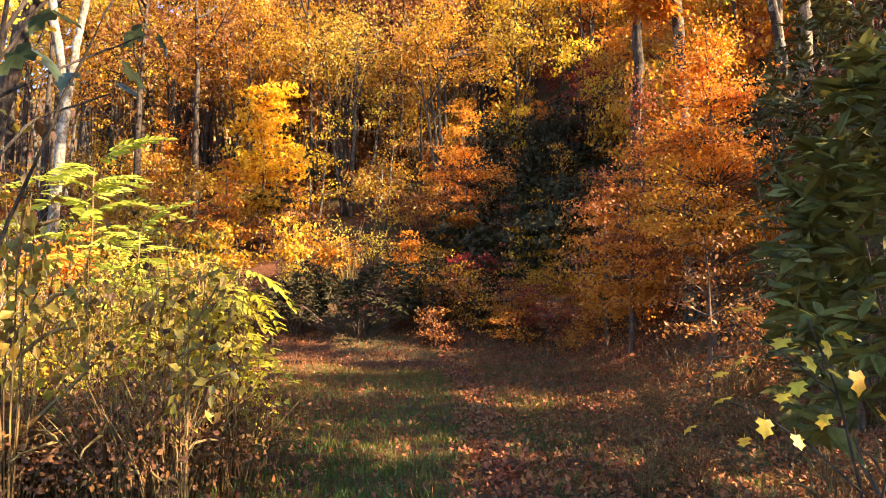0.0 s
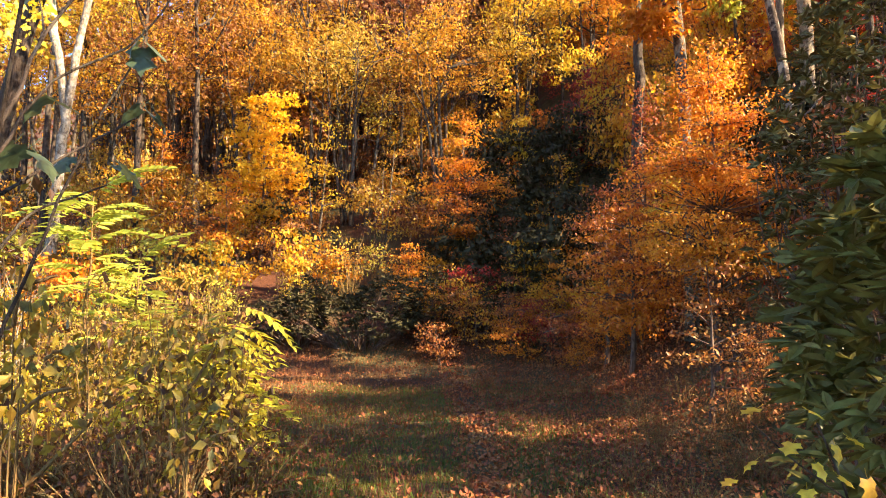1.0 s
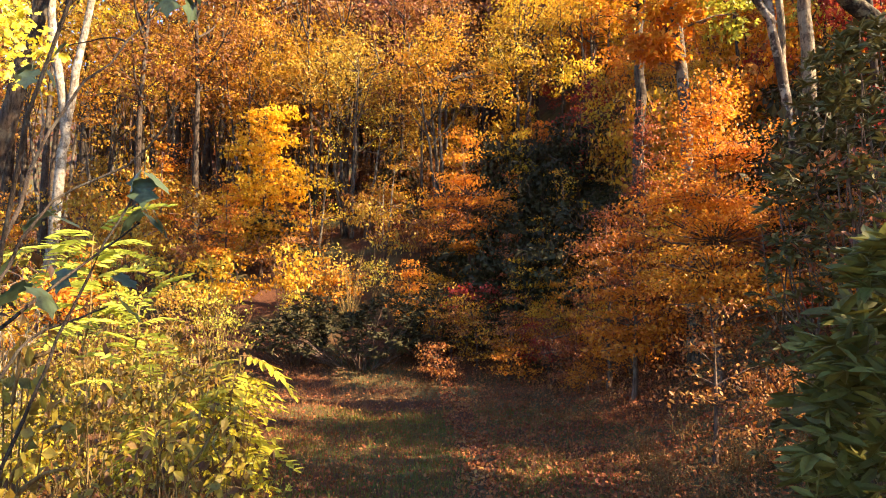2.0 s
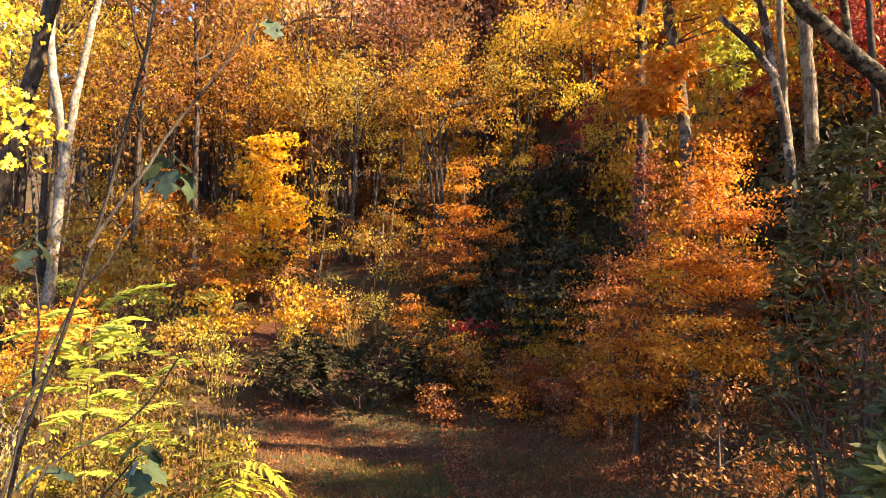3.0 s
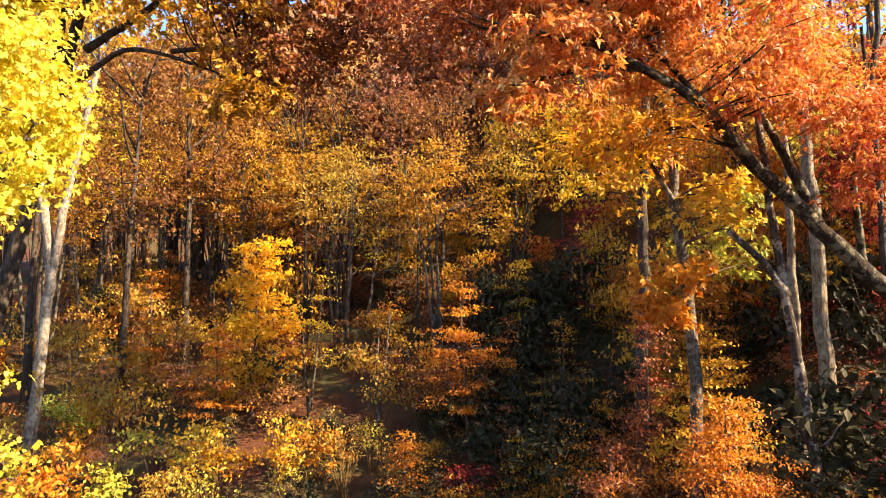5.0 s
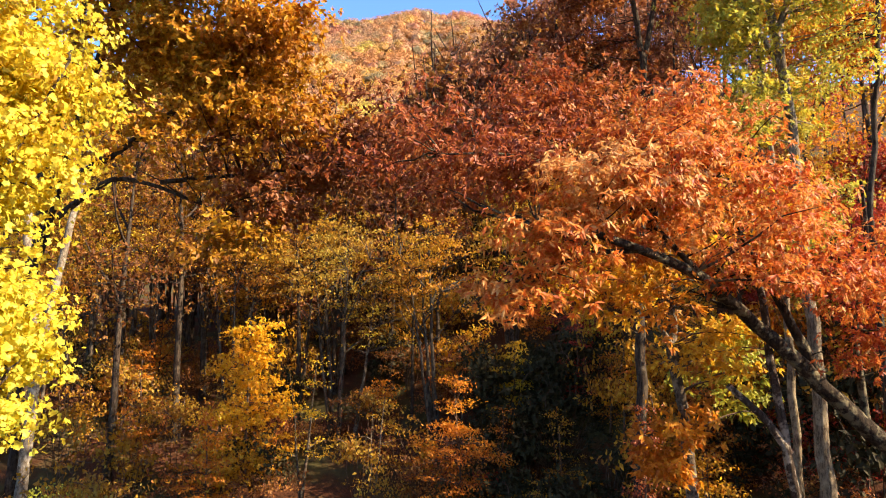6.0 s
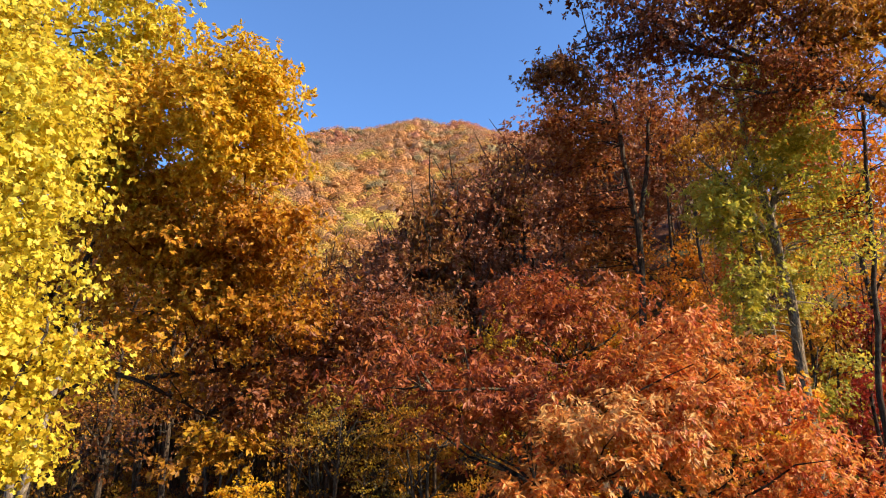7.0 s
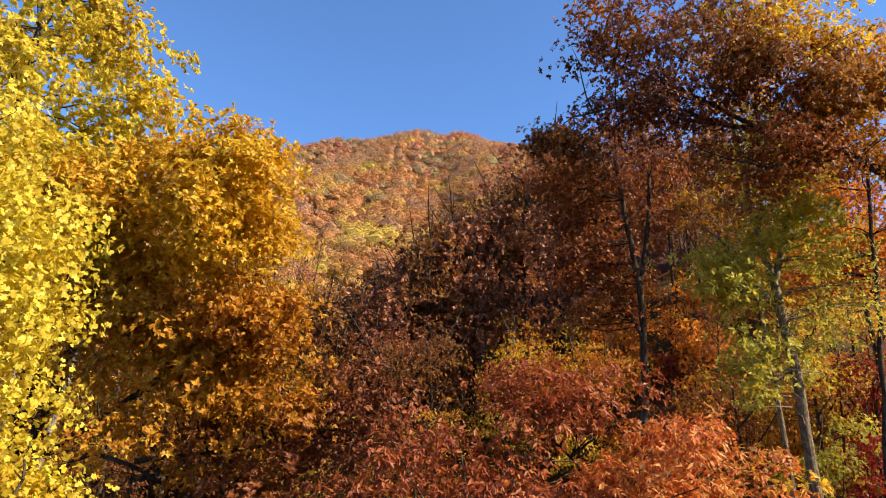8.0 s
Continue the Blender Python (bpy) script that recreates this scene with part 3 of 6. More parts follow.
# leaning red tree
tree("sourwood_tree", on(11.6, 13.6), "leaning tree with drooping scarlet and orange leaves", "tree",
     [([on(11.6, 13.6), (10.7, 13.5, 6.6), (8.9, 13.3, 8.4), (7.72, 13.15, 9.35), (7.0, 13.05, 10.05), (6.1, 12.9, 10.8), (5.2, 12.2, 11.3), (4.45, 11.3, 11.62), (3.34, 10.8, 12.0), (2.16, 10.13, 12.23), (1.4, 9.9, 12.2)], 0.24, 0.045),
      ([(7.4, 13.1, 9.7), (6.75, 13.0, 11.0), (6.1, 12.9, 12.1), (5.2, 12.6, 13.6)], 0.11, 0.03),
      ([(8.3, 13.2, 8.9), (8.0, 13.0, 10.6), (8.3, 12.8, 12.4), (8.1, 12.6, 13.6)], 0.08, 0.03),
      ([(3.3, 10.8, 12.0), (2.3, 10.4, 11.9), (1.1, 9.9, 11.4)], 0.05, 0.02), ([(5.0, 11.9, 11.4), (3.8, 12.8, 13), (2.4, 14, 14.6)], 0.06, 0.02),
      ([(4.3, 11.2, 11.7), (3.0, 11.0, 13.0), (1.2, 10.8, 13.6), (0.0, 10.6, 13.5)], 0.05, 0.015)],
     [dict(c=(3.4, 10.8, 12.9), r=(2.6, 1.9, 1.5), n=300, per=42, clump=0.40, leaf=0.095, wide=0.35, mat=SCARLET, inner=0.3, up=0.3, droop=1.1, rosette=7, each=9, flat=0.4),
      dict(c=(3.9, 11.2, 14.0), r=(2.3, 1.5, 1.2), n=190, per=42, clump=0.40, leaf=0.095, wide=0.35, mat=SCARLET, inner=0.3, up=0.3, droop=1.1, rosette=7, each=9, flat=0.4),
      dict(c=(2.6, 10.0, 12.9), r=(1.7, 0.9, 1.3), n=110, per=35, clump=0.38, leaf=0.105, wide=0.34, mat=PEACH, inner=0.4, up=0.3, droop=1.2, rosette=7, each=9, flat=0.4),
      dict(c=(1.7, 10.1, 12.0), r=(1.2, 1.1, 1.1), n=110, per=28, clump=0.38, leaf=0.115, wide=0.33, mat=SCARLET, inner=0.3, up=0.3, droop=1.1, rosette=7, each=9, flat=0.4),
      dict(c=(5.4, 11.4, 12.4), r=(2.2, 1.5, 1.6), n=210, per=42, clump=0.40, leaf=0.095, wide=0.35, mat=VERMILION, inner=0.3, up=0.3, droop=1.1, rosette=7, each=9, flat=0.4),
      dict(c=(7.7, 11.8, 11.5), r=(2.2, 1.5, 1.7), n=230, per=42, clump=0.40, leaf=0.095, wide=0.35, mat=VERMILION, inner=0.3, up=0.3, droop=1.1, rosette=7, each=9, flat=0.4),
      # unseen lobe off to the right, added to keep sun off the clearing floor
      dict(c=(11.2, 13.8, 10.4), r=(1.0, 1.0, 2.4), n=150, per=42, clump=0.42, leaf=0.10, wide=0.36, mat=VERMILION, inner=0.4, up=0.3, droop=1.1, rosette=7, each=7, flat=0.4),
      dict(c=(0.4, 12.0, 13.9), r=(2.5, 1.8, 1.3), n=130, per=46, clump=0.6, leaf=0.11, wide=0.4, mat=BRICK, inner=0.3, up=0.3, droop=1.2, each=7),
      dict(c=(0.6, 10.5, 13.2), r=(1.6, 1.2, 1.0), n=90, per=42, clump=0.42, leaf=0.10, wide=0.36, mat=BRICK, inner=0.3, up=0.3, droop=1.1, rosette=7, each=9, flat=0.4),
      dict(c=(2.4, 13.6, 15.2), r=(2.4, 1.8, 1.4), n=120, per=56, clump=0.6, leaf=0.11, wide=0.42, mat=BRICK, inner=0.4),
      dict(c=(0.95, 9.9, 11.2), r=(0.6, 0.6, 0.8), each=6, n=40, per=26, clump=0.34, leaf=0.12, wide=0.38, mat=SCARLET, inner=0.3, up=0.3, droop=1.1, rosette=7),
      dict(c=(3.4, 11.0, 11.0), r=(1.7, 1.3, 0.6), n=34, per=22, clump=0.4, leaf=0.11, wide=0.4, mat=ORANGE, inner=0.3, up=0.3, droop=0.9)],
     LIMBBARK, 14, twig_most=200)

# pale blotched trunk with a broken fork
tree("forked_trunk", on(7.5, 13.5), "pale blotched trunk with a bare broken fork", "tree",
     [([on(7.5, 13.5), (7.15, 13.4, 6.0), (6.87, 13.4, 7.9), (6.65, 13.4, 9.4), (6.5, 13.4, 10.9), (6.3, 13.5, 13.5)], 0.115, 0.06),
      ([(6.85, 13.4, 8.35), (6.4, 13.35, 9.0), (5.66, 13.3, 9.65)], 0.085, 0.06)],
     [dict(c=(6.2, 13.5, 13.0), r=(1.6, 1.4, 1.6), n=50, per=22, clump=0.5, leaf=0.13, wide=0.5, mat=AMBER)], BLOTCHBARK, 15, twig_most=10, twig_bark=TWIG)
# straight trunk with amber sprays
tree("beech_tree", on(5.35, 14.25), "grey trunk with hanging sprays of amber leaves", "tree",
     [([on(5.35, 14.25), (5.28, 14.25, 6.4), (5.18, 14.25, 8.2), (5.12, 14.25, 9.0), (4.92, 14.25, 10.2), (4.88, 14.25, 12.6), (4.7, 14.3, 14.5)], 0.16, 0.08),
      ([(4.9, 14.2, 10.4), (4.4, 14.1, 11.2), (3.8, 14, 11.8)], 0.06, 0.02)],
     [dict(c=(4.65, 13.8, 8.4), r=(0.75, 0.6, 1.1), n=76, per=22, clump=0.35, leaf=0.15, wide=0.45, mat=ORANGE, droop=0.9, up=0.3),
      dict(c=(4.0, 14.0, 11.4), r=(1.7, 1.2, 1.1), n=90, per=22, clump=0.48, leaf=0.14, wide=0.45, mat=AMBER, droop=0.8, up=0.3),
      dict(c=(6.4, 14.8, 9.7), r=(1.2, 0.9, 1.3), n=80, per=22, clump=0.42, leaf=0.13, wide=0.45, mat=LIME, droop=0.7, up=0.3),
      dict(c=(5.9, 14.2, 10.3), r=(1.1, 0.8, 0.9), n=70, per=22, clump=0.4, leaf=0.13, wide=0.45, mat=SUNGOLD, droop=0.8, up=0.3)],
     PALEBARK, 16, twig_most=16, twig_bark=TWIG)
# tall pair with a yellow-green crown
tree("ash_tree", on(9.75, 17.0), "tall ash with a thin yellow-green crown", "tree",
     [([on(9.75, 17.0), (9.6, 17, 8.5), (9.4, 17, 12.6), (9.25, 17, 16.5), (9.0, 17, 18.6), (8.6, 17, 20.9), (8.4, 17, 23.5)], 0.19, 0.08),
      ([(9.0, 17, 18.5), (9.5, 17, 20), (9.9, 17, 22)], 0.10, 0.04), ([(9.1, 17, 17.6), (8.0, 16.6, 19.2), (6.9, 16.2, 19.9)], 0.08, 0.03),
      ([on(9.3, 17.6), (9.2, 17.5, 8.5), (9.1, 17.5, 12.6), (8.95, 17.5, 15.8), (8.7, 17.4, 19)], 0.125, 0.05)],
     [dict(c=(8.9, 16.4, 21.6), r=(2.3, 1.8, 3.2), n=270, per=30, clump=0.42, leaf=0.095, wide=0.45, mat=LIME, inner=0.3, droop=0.6, rosette=6, each=6),
      dict(c=(7.3, 16.2, 18.2), r=(1.5, 1.3, 1.5), n=90, per=22, clump=0.45, leaf=0.14, wide=0.42, mat=LIME, inner=0.3, droop=0.6),
      dict(c=(10.2, 16.2, 18.0), r=(1.2, 1.1, 2.0), n=80, per=22, clump=0.45, leaf=0.125, wide=0.42, mat=LIME, inner=0.3, droop=0.6, airy=True),
      dict(c=(9.4, 16.8, 25.2), r=(2.6, 2.0, 1.7), n=150, per=26, clump=0.5, leaf=0.13, wide=0.5, mat=AMBER, inner=0.3),
      dict(c=(7.9, 16.4, 16.0), r=(0.9, 0.9, 1.9), n=90, per=24, clump=0.42, leaf=0.10, wide=0.45, mat=LIME, inner=0.3, droop=0.7, each=6),
      dict(c=(10.0, 17.9, 16.8), r=(1.2, 0.7, 1.8), n=90, per=24, clump=0.42, leaf=0.10, wide=0.45, mat=LIME, inner=0.3, droop=0.7, each=6),
      dict(c=(8.0, 16.1, 17.2), r=(1.4, 1.2, 1.7), n=80, per=22, clump=0.45, leaf=0.115, wide=0.45, mat=LIME, inner=0.3, droop=0.6, each=6),
      dict(c=(7.9, 16.7, 19.0), r=(1.6, 0.9, 1.5), n=120, per=30, clump=0.42, leaf=0.10, wide=0.45, mat=LIME, inner=0.3, droop=0.6, each=6),
      dict(c=(9.5, 16.4, 19.6), r=(1.5, 1.2, 1.6), n=150, per=26, clump=0.42, leaf=0.105, wide=0.45, mat=LIME, inner=0.3, droop=0.6, each=6)],
     ASHBARK, 17, twig_most=150)
tree("slender_tree", on(11.9, 17.8), "slender dark trunk among red leaves", "tree",
     [([on(11.9, 17.8), (11.6, 17.6, 13.9), (12.3, 17.6, 20), (12.6, 17.6, 24)], 0.11, 0.04)],
     [dict(c=(12.3, 17.6, 22.3), r=(2.2, 2, 3), n=90, per=36, clump=0.5, leaf=0.10, wide=0.5, mat=ORANGE),
      dict(c=(10.2, 20.2, 21.4), r=(2.8, 1.2, 2.4), n=80, per=54, clump=0.6, leaf=0.10, wide=0.52, mat=OLDGOLD, inner=0.4),
      dict(c=(12.6, 19.6, 20.6), r=(2.8, 1.7, 3.6), n=290, per=54, clump=0.6, leaf=0.10, wide=0.52, mat=ORANGE, inner=0.4)], DARKBARK, 18, twig_most=90)
# oak whose limbs reach in from the side
tree("oak_tree", on(13.6, 15.0), "big oak with maroon brown leaves and long limbs", "tree",
     [([on(13.6, 15.0), (13.4, 15, 10), (13.0, 15, 17), (12.4, 15, 24)], 0.34, 0.10),
      ([(13.2, 15, 17.5), (11.6, 14.8, 20.4), (9.8, 14.8, 21.5), (8.0, 14.8, 21.95), (6, 14.8, 22.2)], 0.16, 0.04),
      ([(12.8, 15, 21), (10, 14.8, 24.4), (7, 14.8, 26)], 0.10, 0.03),
      ([(9.8, 14.8, 21.5), (8.6, 14.4, 23), (6.8, 14.2, 24.6)], 0.07, 0.02), ([(8, 14.8, 21.95), (6.4, 15.2, 23.2), (4.4, 15.4, 24.2)], 0.06, 0.02),
      ([(7, 14.8, 22.1), (5.2, 14.4, 22.5), (3.4, 14.8, 22.2)], 0.05, 0.02), ([(10.6, 14.8, 21.1), (9.2, 14.2, 20.9), (7.6, 14, 20.6)], 0.05, 0.02)],
     # gold and copper lobes imitate sunlit foliage, umber and russet ones shaded foliage
     [dict(c=(6.1, 14.8, 23.4), r=(3.6, 2.6, 3.1), n=340, per=68, clump=0.62, leaf=0.088, wide=0.52, mat=UMBER, inner=0.35),
      dict(c=(7.6, 14.5, 21.0), r=(2.8, 1.4, 1.2), n=120, per=70, clump=0.6, leaf=0.088, wide=0.52, mat=RUSSET, inner=0.3),
      dict(c=(3.2, 14.9, 21.9), r=(1.1, 1.0, 1.4), n=70, per=70, clump=0.5, leaf=0.088, wide=0.52, mat=BROWN, inner=0.3, each=8),
      dict(c=(8.4, 13.9, 24.4), r=(3.2, 1.5, 1.5), n=160, per=48, clump=0.62, leaf=0.095, wide=0.5, mat=GOLD, inner=0.35),
      dict(c=(9.8, 14.9, 22.9), r=(1.9, 1.0, 2.0), n=150, per=60, clump=0.6, leaf=0.092, wide=0.5, mat=COPPER, inner=0.35),
      dict(c=(8.6, 14.4, 22.9), r=(2.2, 1.3, 1.4), n=130, per=60, clump=0.55, leaf=0.092, wide=0.5, mat=BROWN, inner=0.3),
      dict(c=(10.9, 14.6, 22.6), r=(1.5, 1.1, 2.4), n=150, per=60, clump=0.55, leaf=0.092, wide=0.5, mat=COPPER, inner=0.3),
      dict(c=(4.3, 14.8, 24.7), r=(1.2, 1.2, 1.8), n=90, per=60, clump=0.6, leaf=0.09, wide=0.52, mat=RUSSET, inner=0.3)],
     DARKBARK, 19, twig_most=170)
tree("oak_tree", on(6.0, 20.5), "straight grey oak with rusty brown leaves", "tree",
     [([on(6.0, 20.5), (6.15, 20.5, 9), (6.35, 20.5, 14), (6.5, 20.4, 17.5), (6.52, 20.4, 19.4), (6.25, 20.4, 21.4), (6.0, 20.4, 23.6)], 0.20, 0.07),
      ([(6.53, 20.4, 19.2), (6.95, 20.4, 21.3), (7.1, 20.4, 23)], 0.10, 0.05), ([(6.55, 20.4, 17.5), (6.3, 21.2, 18.8), (6.0, 22.4, 19.6)], 0.07, 0.02)],
     [dict(c=(6.4, 21.2, 23.2), r=(3.3, 1.6, 2.6), n=230, per=56, clump=0.65, leaf=0.11, wide=0.5, mat=RUSSET, inner=0.3),
      dict(c=(4.6, 21.2, 20.8), r=(2.2, 1.5, 2.0), n=170, per=50, clump=0.6, leaf=0.11, wide=0.5, mat=RUSSET, inner=0.3),
      dict(c=(5.4, 20.8, 18.6), r=(1.9, 0.9, 1.4), n=110, per=36, clump=0.5, leaf=0.11, wide=0.5, mat=RUSSET, inner=0.3),
      dict(c=(5.7, 19.7, 12.6), r=(1.7, 0.7, 2.0), n=110, per=24, clump=0.5, leaf=0.11, wide=0.5, mat=AMBER, inner=0.3, droop=0.7, each=6)],
     OAKBARK, 20, twig_most=140)

# ---- woods on the hill: a few models, each planted many times ----


def model(name, label, mat, tall, wide, bark, seed, leaf=0.128, n=150, per=40, two=False, bare=0.3, droop=0.35, far=False):
    if far:
        leaf, n, per, seed = leaf * 1.75, int(n * 0.78), int(per * 0.5), seed + 100
    rng = np.random.default_rng(seed)
    top = tall * 0.9
    lean = rng.normal(size=2) * 0.03 * tall
    stems = [([(0, 0, -0.4), (lean[0] * 0.2, lean[1] * 0.2, tall * 0.4), (lean[0], lean[1], top)], 0.011 * tall, 0.03)]
    if two:
        stems.append(([(0, 0, -0.3), (0.06 * tall, 0.02, tall * 0.4), (0.08 * tall, 0, tall * 0.74)], 0.008 * tall, 0.03))
    for _ in range(7):
        a, h = rng.uniform(0, 6.28), rng.uniform(bare + 0.1, 0.8) * tall
        d = np.array([math.cos(a), math.sin(a)]) * wide * rng.uniform(0.5, 0.8)
        f = h / tall
        stems.append(([(lean[0] * f, lean[1] * f, h), (d[0] * 0.5, d[1] * 0.5, h + 0.07 * tall), (d[0], d[1], h + 0.17 * tall)], 0.004 * tall, 0.02))
    z0 = bare * tall
    return tree(name, (0, 0, 0), label, "tree", stems,
                [dict(c=(lean[0], lean[1], (z0 + tall) / 2), r=(wide, wide, (tall - z0) / 2), n=n, per=per, clump=0.075 * tall * 0.85, leaf=leaf, wide=0.6, mat=mat, inner=0.25, droop=droop)],
                bark, seed, twig_most=16 if far else 45, sides=5 if far else 7)


WOOD = {
    "gold": (("hickory_tree", "slim forest tree with golden leaves", GOLD, 17, 2.9, DARKBARK, 31), {}),
    "yellow": (("tulip_tree", "slim forest tree with yellow leaves", YELLOW, 19, 3.0, DARKBARK, 32), dict(bare=0.35)),
    "orange": (("maple_tree", "forest tree with orange leaves", ORANGE, 15, 2.9, DARKBARK, 33), {}),
    "oldgold": (("oak_tree", "forest oak with brownish gold leaves", OLDGOLD, 17, 3.2, DARKBARK, 34), dict(two=True)),
    "brown": (("oak_tree", "forest oak with dull brown leaves", BROWN, 16, 3.1, DARKBARK, 35), {}),
    "russet": (("maple_tree", "forest tree with russet leaves", RUSSET, 15, 3.0, DARKBARK, 36), {}),
    "mauve": (("oak_tree", "half bare oak with mauve brown leaves", MAUVE, 15, 3.0, DARKBARK, 37), dict(n=300, per=44)),
    "straw": (("hickory_tree", "slim forest tree with dull straw-gold leaves", STRAWGOLD, 17, 2.9, DARKBARK, 41), {}),
    "amber": (("beech_tree", "forest beech with amber leaves", AMBER, 15, 2.9, GREYBARK, 40), {}),
    "crimson": (("maple_tree", "forest maple with crimson leaves", CRIMSON, 13, 2.6, DARKBARK, 38), {}),
    "lime": (("locust_tree", "thin forest tree with yellow-green leaves", LIME, 16, 2.6, GREYBARK, 39), {}),
}
MODELS = {}
plant_rng = np.random.default_rng(77)


def plant(kind, x, y, size=1.0, group="trees on the hill"):
    """Stand one more tree of that model at a place of the ground."""
    m = Matrix.Translation(on(x, y)) @ Matrix.Rotation(plant_rng.uniform(0, 6.28), 4, "Z") @ Matrix.Diagonal((size, size, size * plant_rng.uniform(0.92, 1.08), 1))
    key = kind, y > 36.2 or y < 9
    if key in MODELS:
        return copy_thing(MODELS[key], m)
    args, more = WOOD[kind]
    MODELS[key] = model(*args, far=key[1], **more)
    MODELS[key].matrix_basis = m
    return tagged(MODELS[key], group=group)


HILL = [  # kind, x, y, size
    ("brown", -13.5, 28.6, 1.05), ("brown", -12.0, 32, 1.05), ("brown", -12.2, 36, 0.95), ("yellow", -19.4, 32.5, 0.9), ("yellow", -23, 36, 1.0),
    ("brown", -17.5, 39, 1.0), ("oldgold", -21, 44, 1.1), ("brown", -13, 43, 1.0), ("brown", -9, 39, 0.95), ("oldgold", -6.6, 33, 0.8),
    ("brown", -5, 37, 0.9), ("brown", -2.2, 34, 0.8), ("brown", 0.2, 34, 0.7), ("gold", 3.8, 33, 0.65), ("gold", 6.1, 33, 0.75),
    ("orange", 8.4, 33, 0.55), ("russet", 5.3, 36.5, 0.8), ("mauve", -8, 46, 1.0), ("brown", -1, 42, 0.85), ("mauve", 2.5, 40, 0.9),
    ("brown", 6, 42, 0.95), ("mauve", 9, 45, 1.0), ("russet", 11, 38, 0.95), ("brown", -4, 47, 0.8), ("gold", -15, 52, 1.1), ("yellow", -26, 50, 1.2),
    ("orange", -20, 56, 1.0), ("brown", -10, 58, 1.0), ("mauve", -4, 60, 0.8), ("mauve", 4, 48, 0.95), ("brown", 10, 52, 1.1), ("mauve", 3.4, 56, 0.9),
    ("crimson", 14.9, 23, 0.72), ("crimson", 13.6, 20.5, 0.9), ("oldgold", 13.4, 23.6, 0.8), ("amber", 16.4, 24, 1.05), ("orange", 14.8, 27.0, 1.0), ("russet", 10.9, 23.8, 0.66), ("russet", 17.5, 21, 1.1),
    ("mauve", 7.5, 38, 0.9), ("brown", 15, 36, 0.75), ("brown", 16, 48, 1.1),
    ("gold", -30, 42, 1.1), ("brown", -18.5, 24.0, 0.9), ("straw", -17, 28, 1.0), ("oldgold", -20, 22, 1.0), ("orange", -24, 28, 1.0),
    ("lime", 11.5, 20.6, 0.6), ("oldgold", -10.5, 41, 0.9), ("brown", -3.4, 40, 0.8), ("brown", 0.6, 37.5, 0.75), ("mauve", 0.4, 45, 0.8),
    ("russet", 4.4, 43.5, 0.85), ("brown", 7.2, 47, 0.95), ("mauve", 12, 42, 1.0), ("orange", 2.0, 31, 0.55), ("amber", 4.6, 34.6, 0.7), ("straw", -1.0, 31, 0.5), ("oldgold", -9.5, 34.5, 0.8), ("orange", -13.8, 34, 0.7), ("mauve", -8, 36.5, 0.7), ("orange", 7.5, 35, 0.7), ("orange", 9.6, 31.2, 0.45), ("brown", 2.2, 50, 0.8),
    ("oldgold", -25, 33, 1.0), ("mauve", -7.6, 43.5, 0.92), ("brown", -5.8, 45.5, 0.9), ("mauve", -4.3, 43, 1.03), ("mauve", -2.6, 45.8, 1.08), ("brown", -1.2, 43.6, 1.06), ("mauve", 0.7, 46.6, 1.16), ("mauve", 2.6, 44.6, 1.18), ("brown", 4.6, 46.2, 1.08), ("mauve", 6.2, 44.4, 1.14), ("mauve", 8.4, 42.4, 1.05), ("mauve", -5.4, 49.6, 1.0), ("mauve", -3.6, 49.2, 1.06), ("mauve", -1.8, 49.5, 1.12), ("mauve", -0.2, 51, 1.15), ("brown", 1.6, 49.4, 1.16), ("mauve", 3.4, 50.5, 1.16), ("brown", -0.4, 40.4, 1.12), ("mauve", 1.8, 41.2, 1.16), ("mauve", -2.9, 40, 1.03), ("oldgold", -15.5, 43, 1.25), ("straw", -12, 44.5, 1.28), ("oldgold", -18.6, 45.5, 1.25), ("straw", -22, 40, 1.2), ("gold", -28, 30, 1.0), ("orange", -14.5, 47, 0.9), ("oldgold", -18, 50, 1.0), ("mauve", -8.5, 52, 0.8), ("oldgold", -5.2, 35.2, 1.02), ("oldgold", -7.9, 36.2, 1.0), ("mauve", -3.0, 36.8, 0.98), ("brown", -6.4, 38.4, 0.98), ("crimson", 12.7, 20.6, 0.8), ("crimson", 13.0, 18.9, 0.75)]
for kind, x, y, size in HILL + [("brown", -27, 68, 1.0), ("mauve", -30, 74, 1.0), ("brown", -24.5, 62, 0.95), ("brown", -33, 82, 1.05), ("mauve", -29, 70, 0.9), ("brown", -21.5, 54.5, 0.8)]:
    plant(kind, x, y, size)
for kind, x, y, size in [("russet", 13.5, 31.5, 0.7), ("amber", 16, 33.5, 0.8), ("orange", 12.4, 34.5, 0.75), ("orange", 18.6, 31, 0.9), ("russet", 15.6, 28.6, 0.6), ("brown", 16.5, 33, 0.8), ("orange", 19, 36, 0.8), ("russet", 22, 39, 0.9), ("mauve", 14.5, 39, 0.85), ("brown", 18.5, 41, 0.9),
                         ("russet", 25, 45, 0.9), ("mauve", 21.5, 46, 0.9), ("orange", 17.5, 29, 0.7), ("crimson", 20.5, 32, 0.9), ("russet", 24, 36, 0.9), ("gold", 12.4, 26.5, 0.55)]:
    plant(kind, x, y, size)
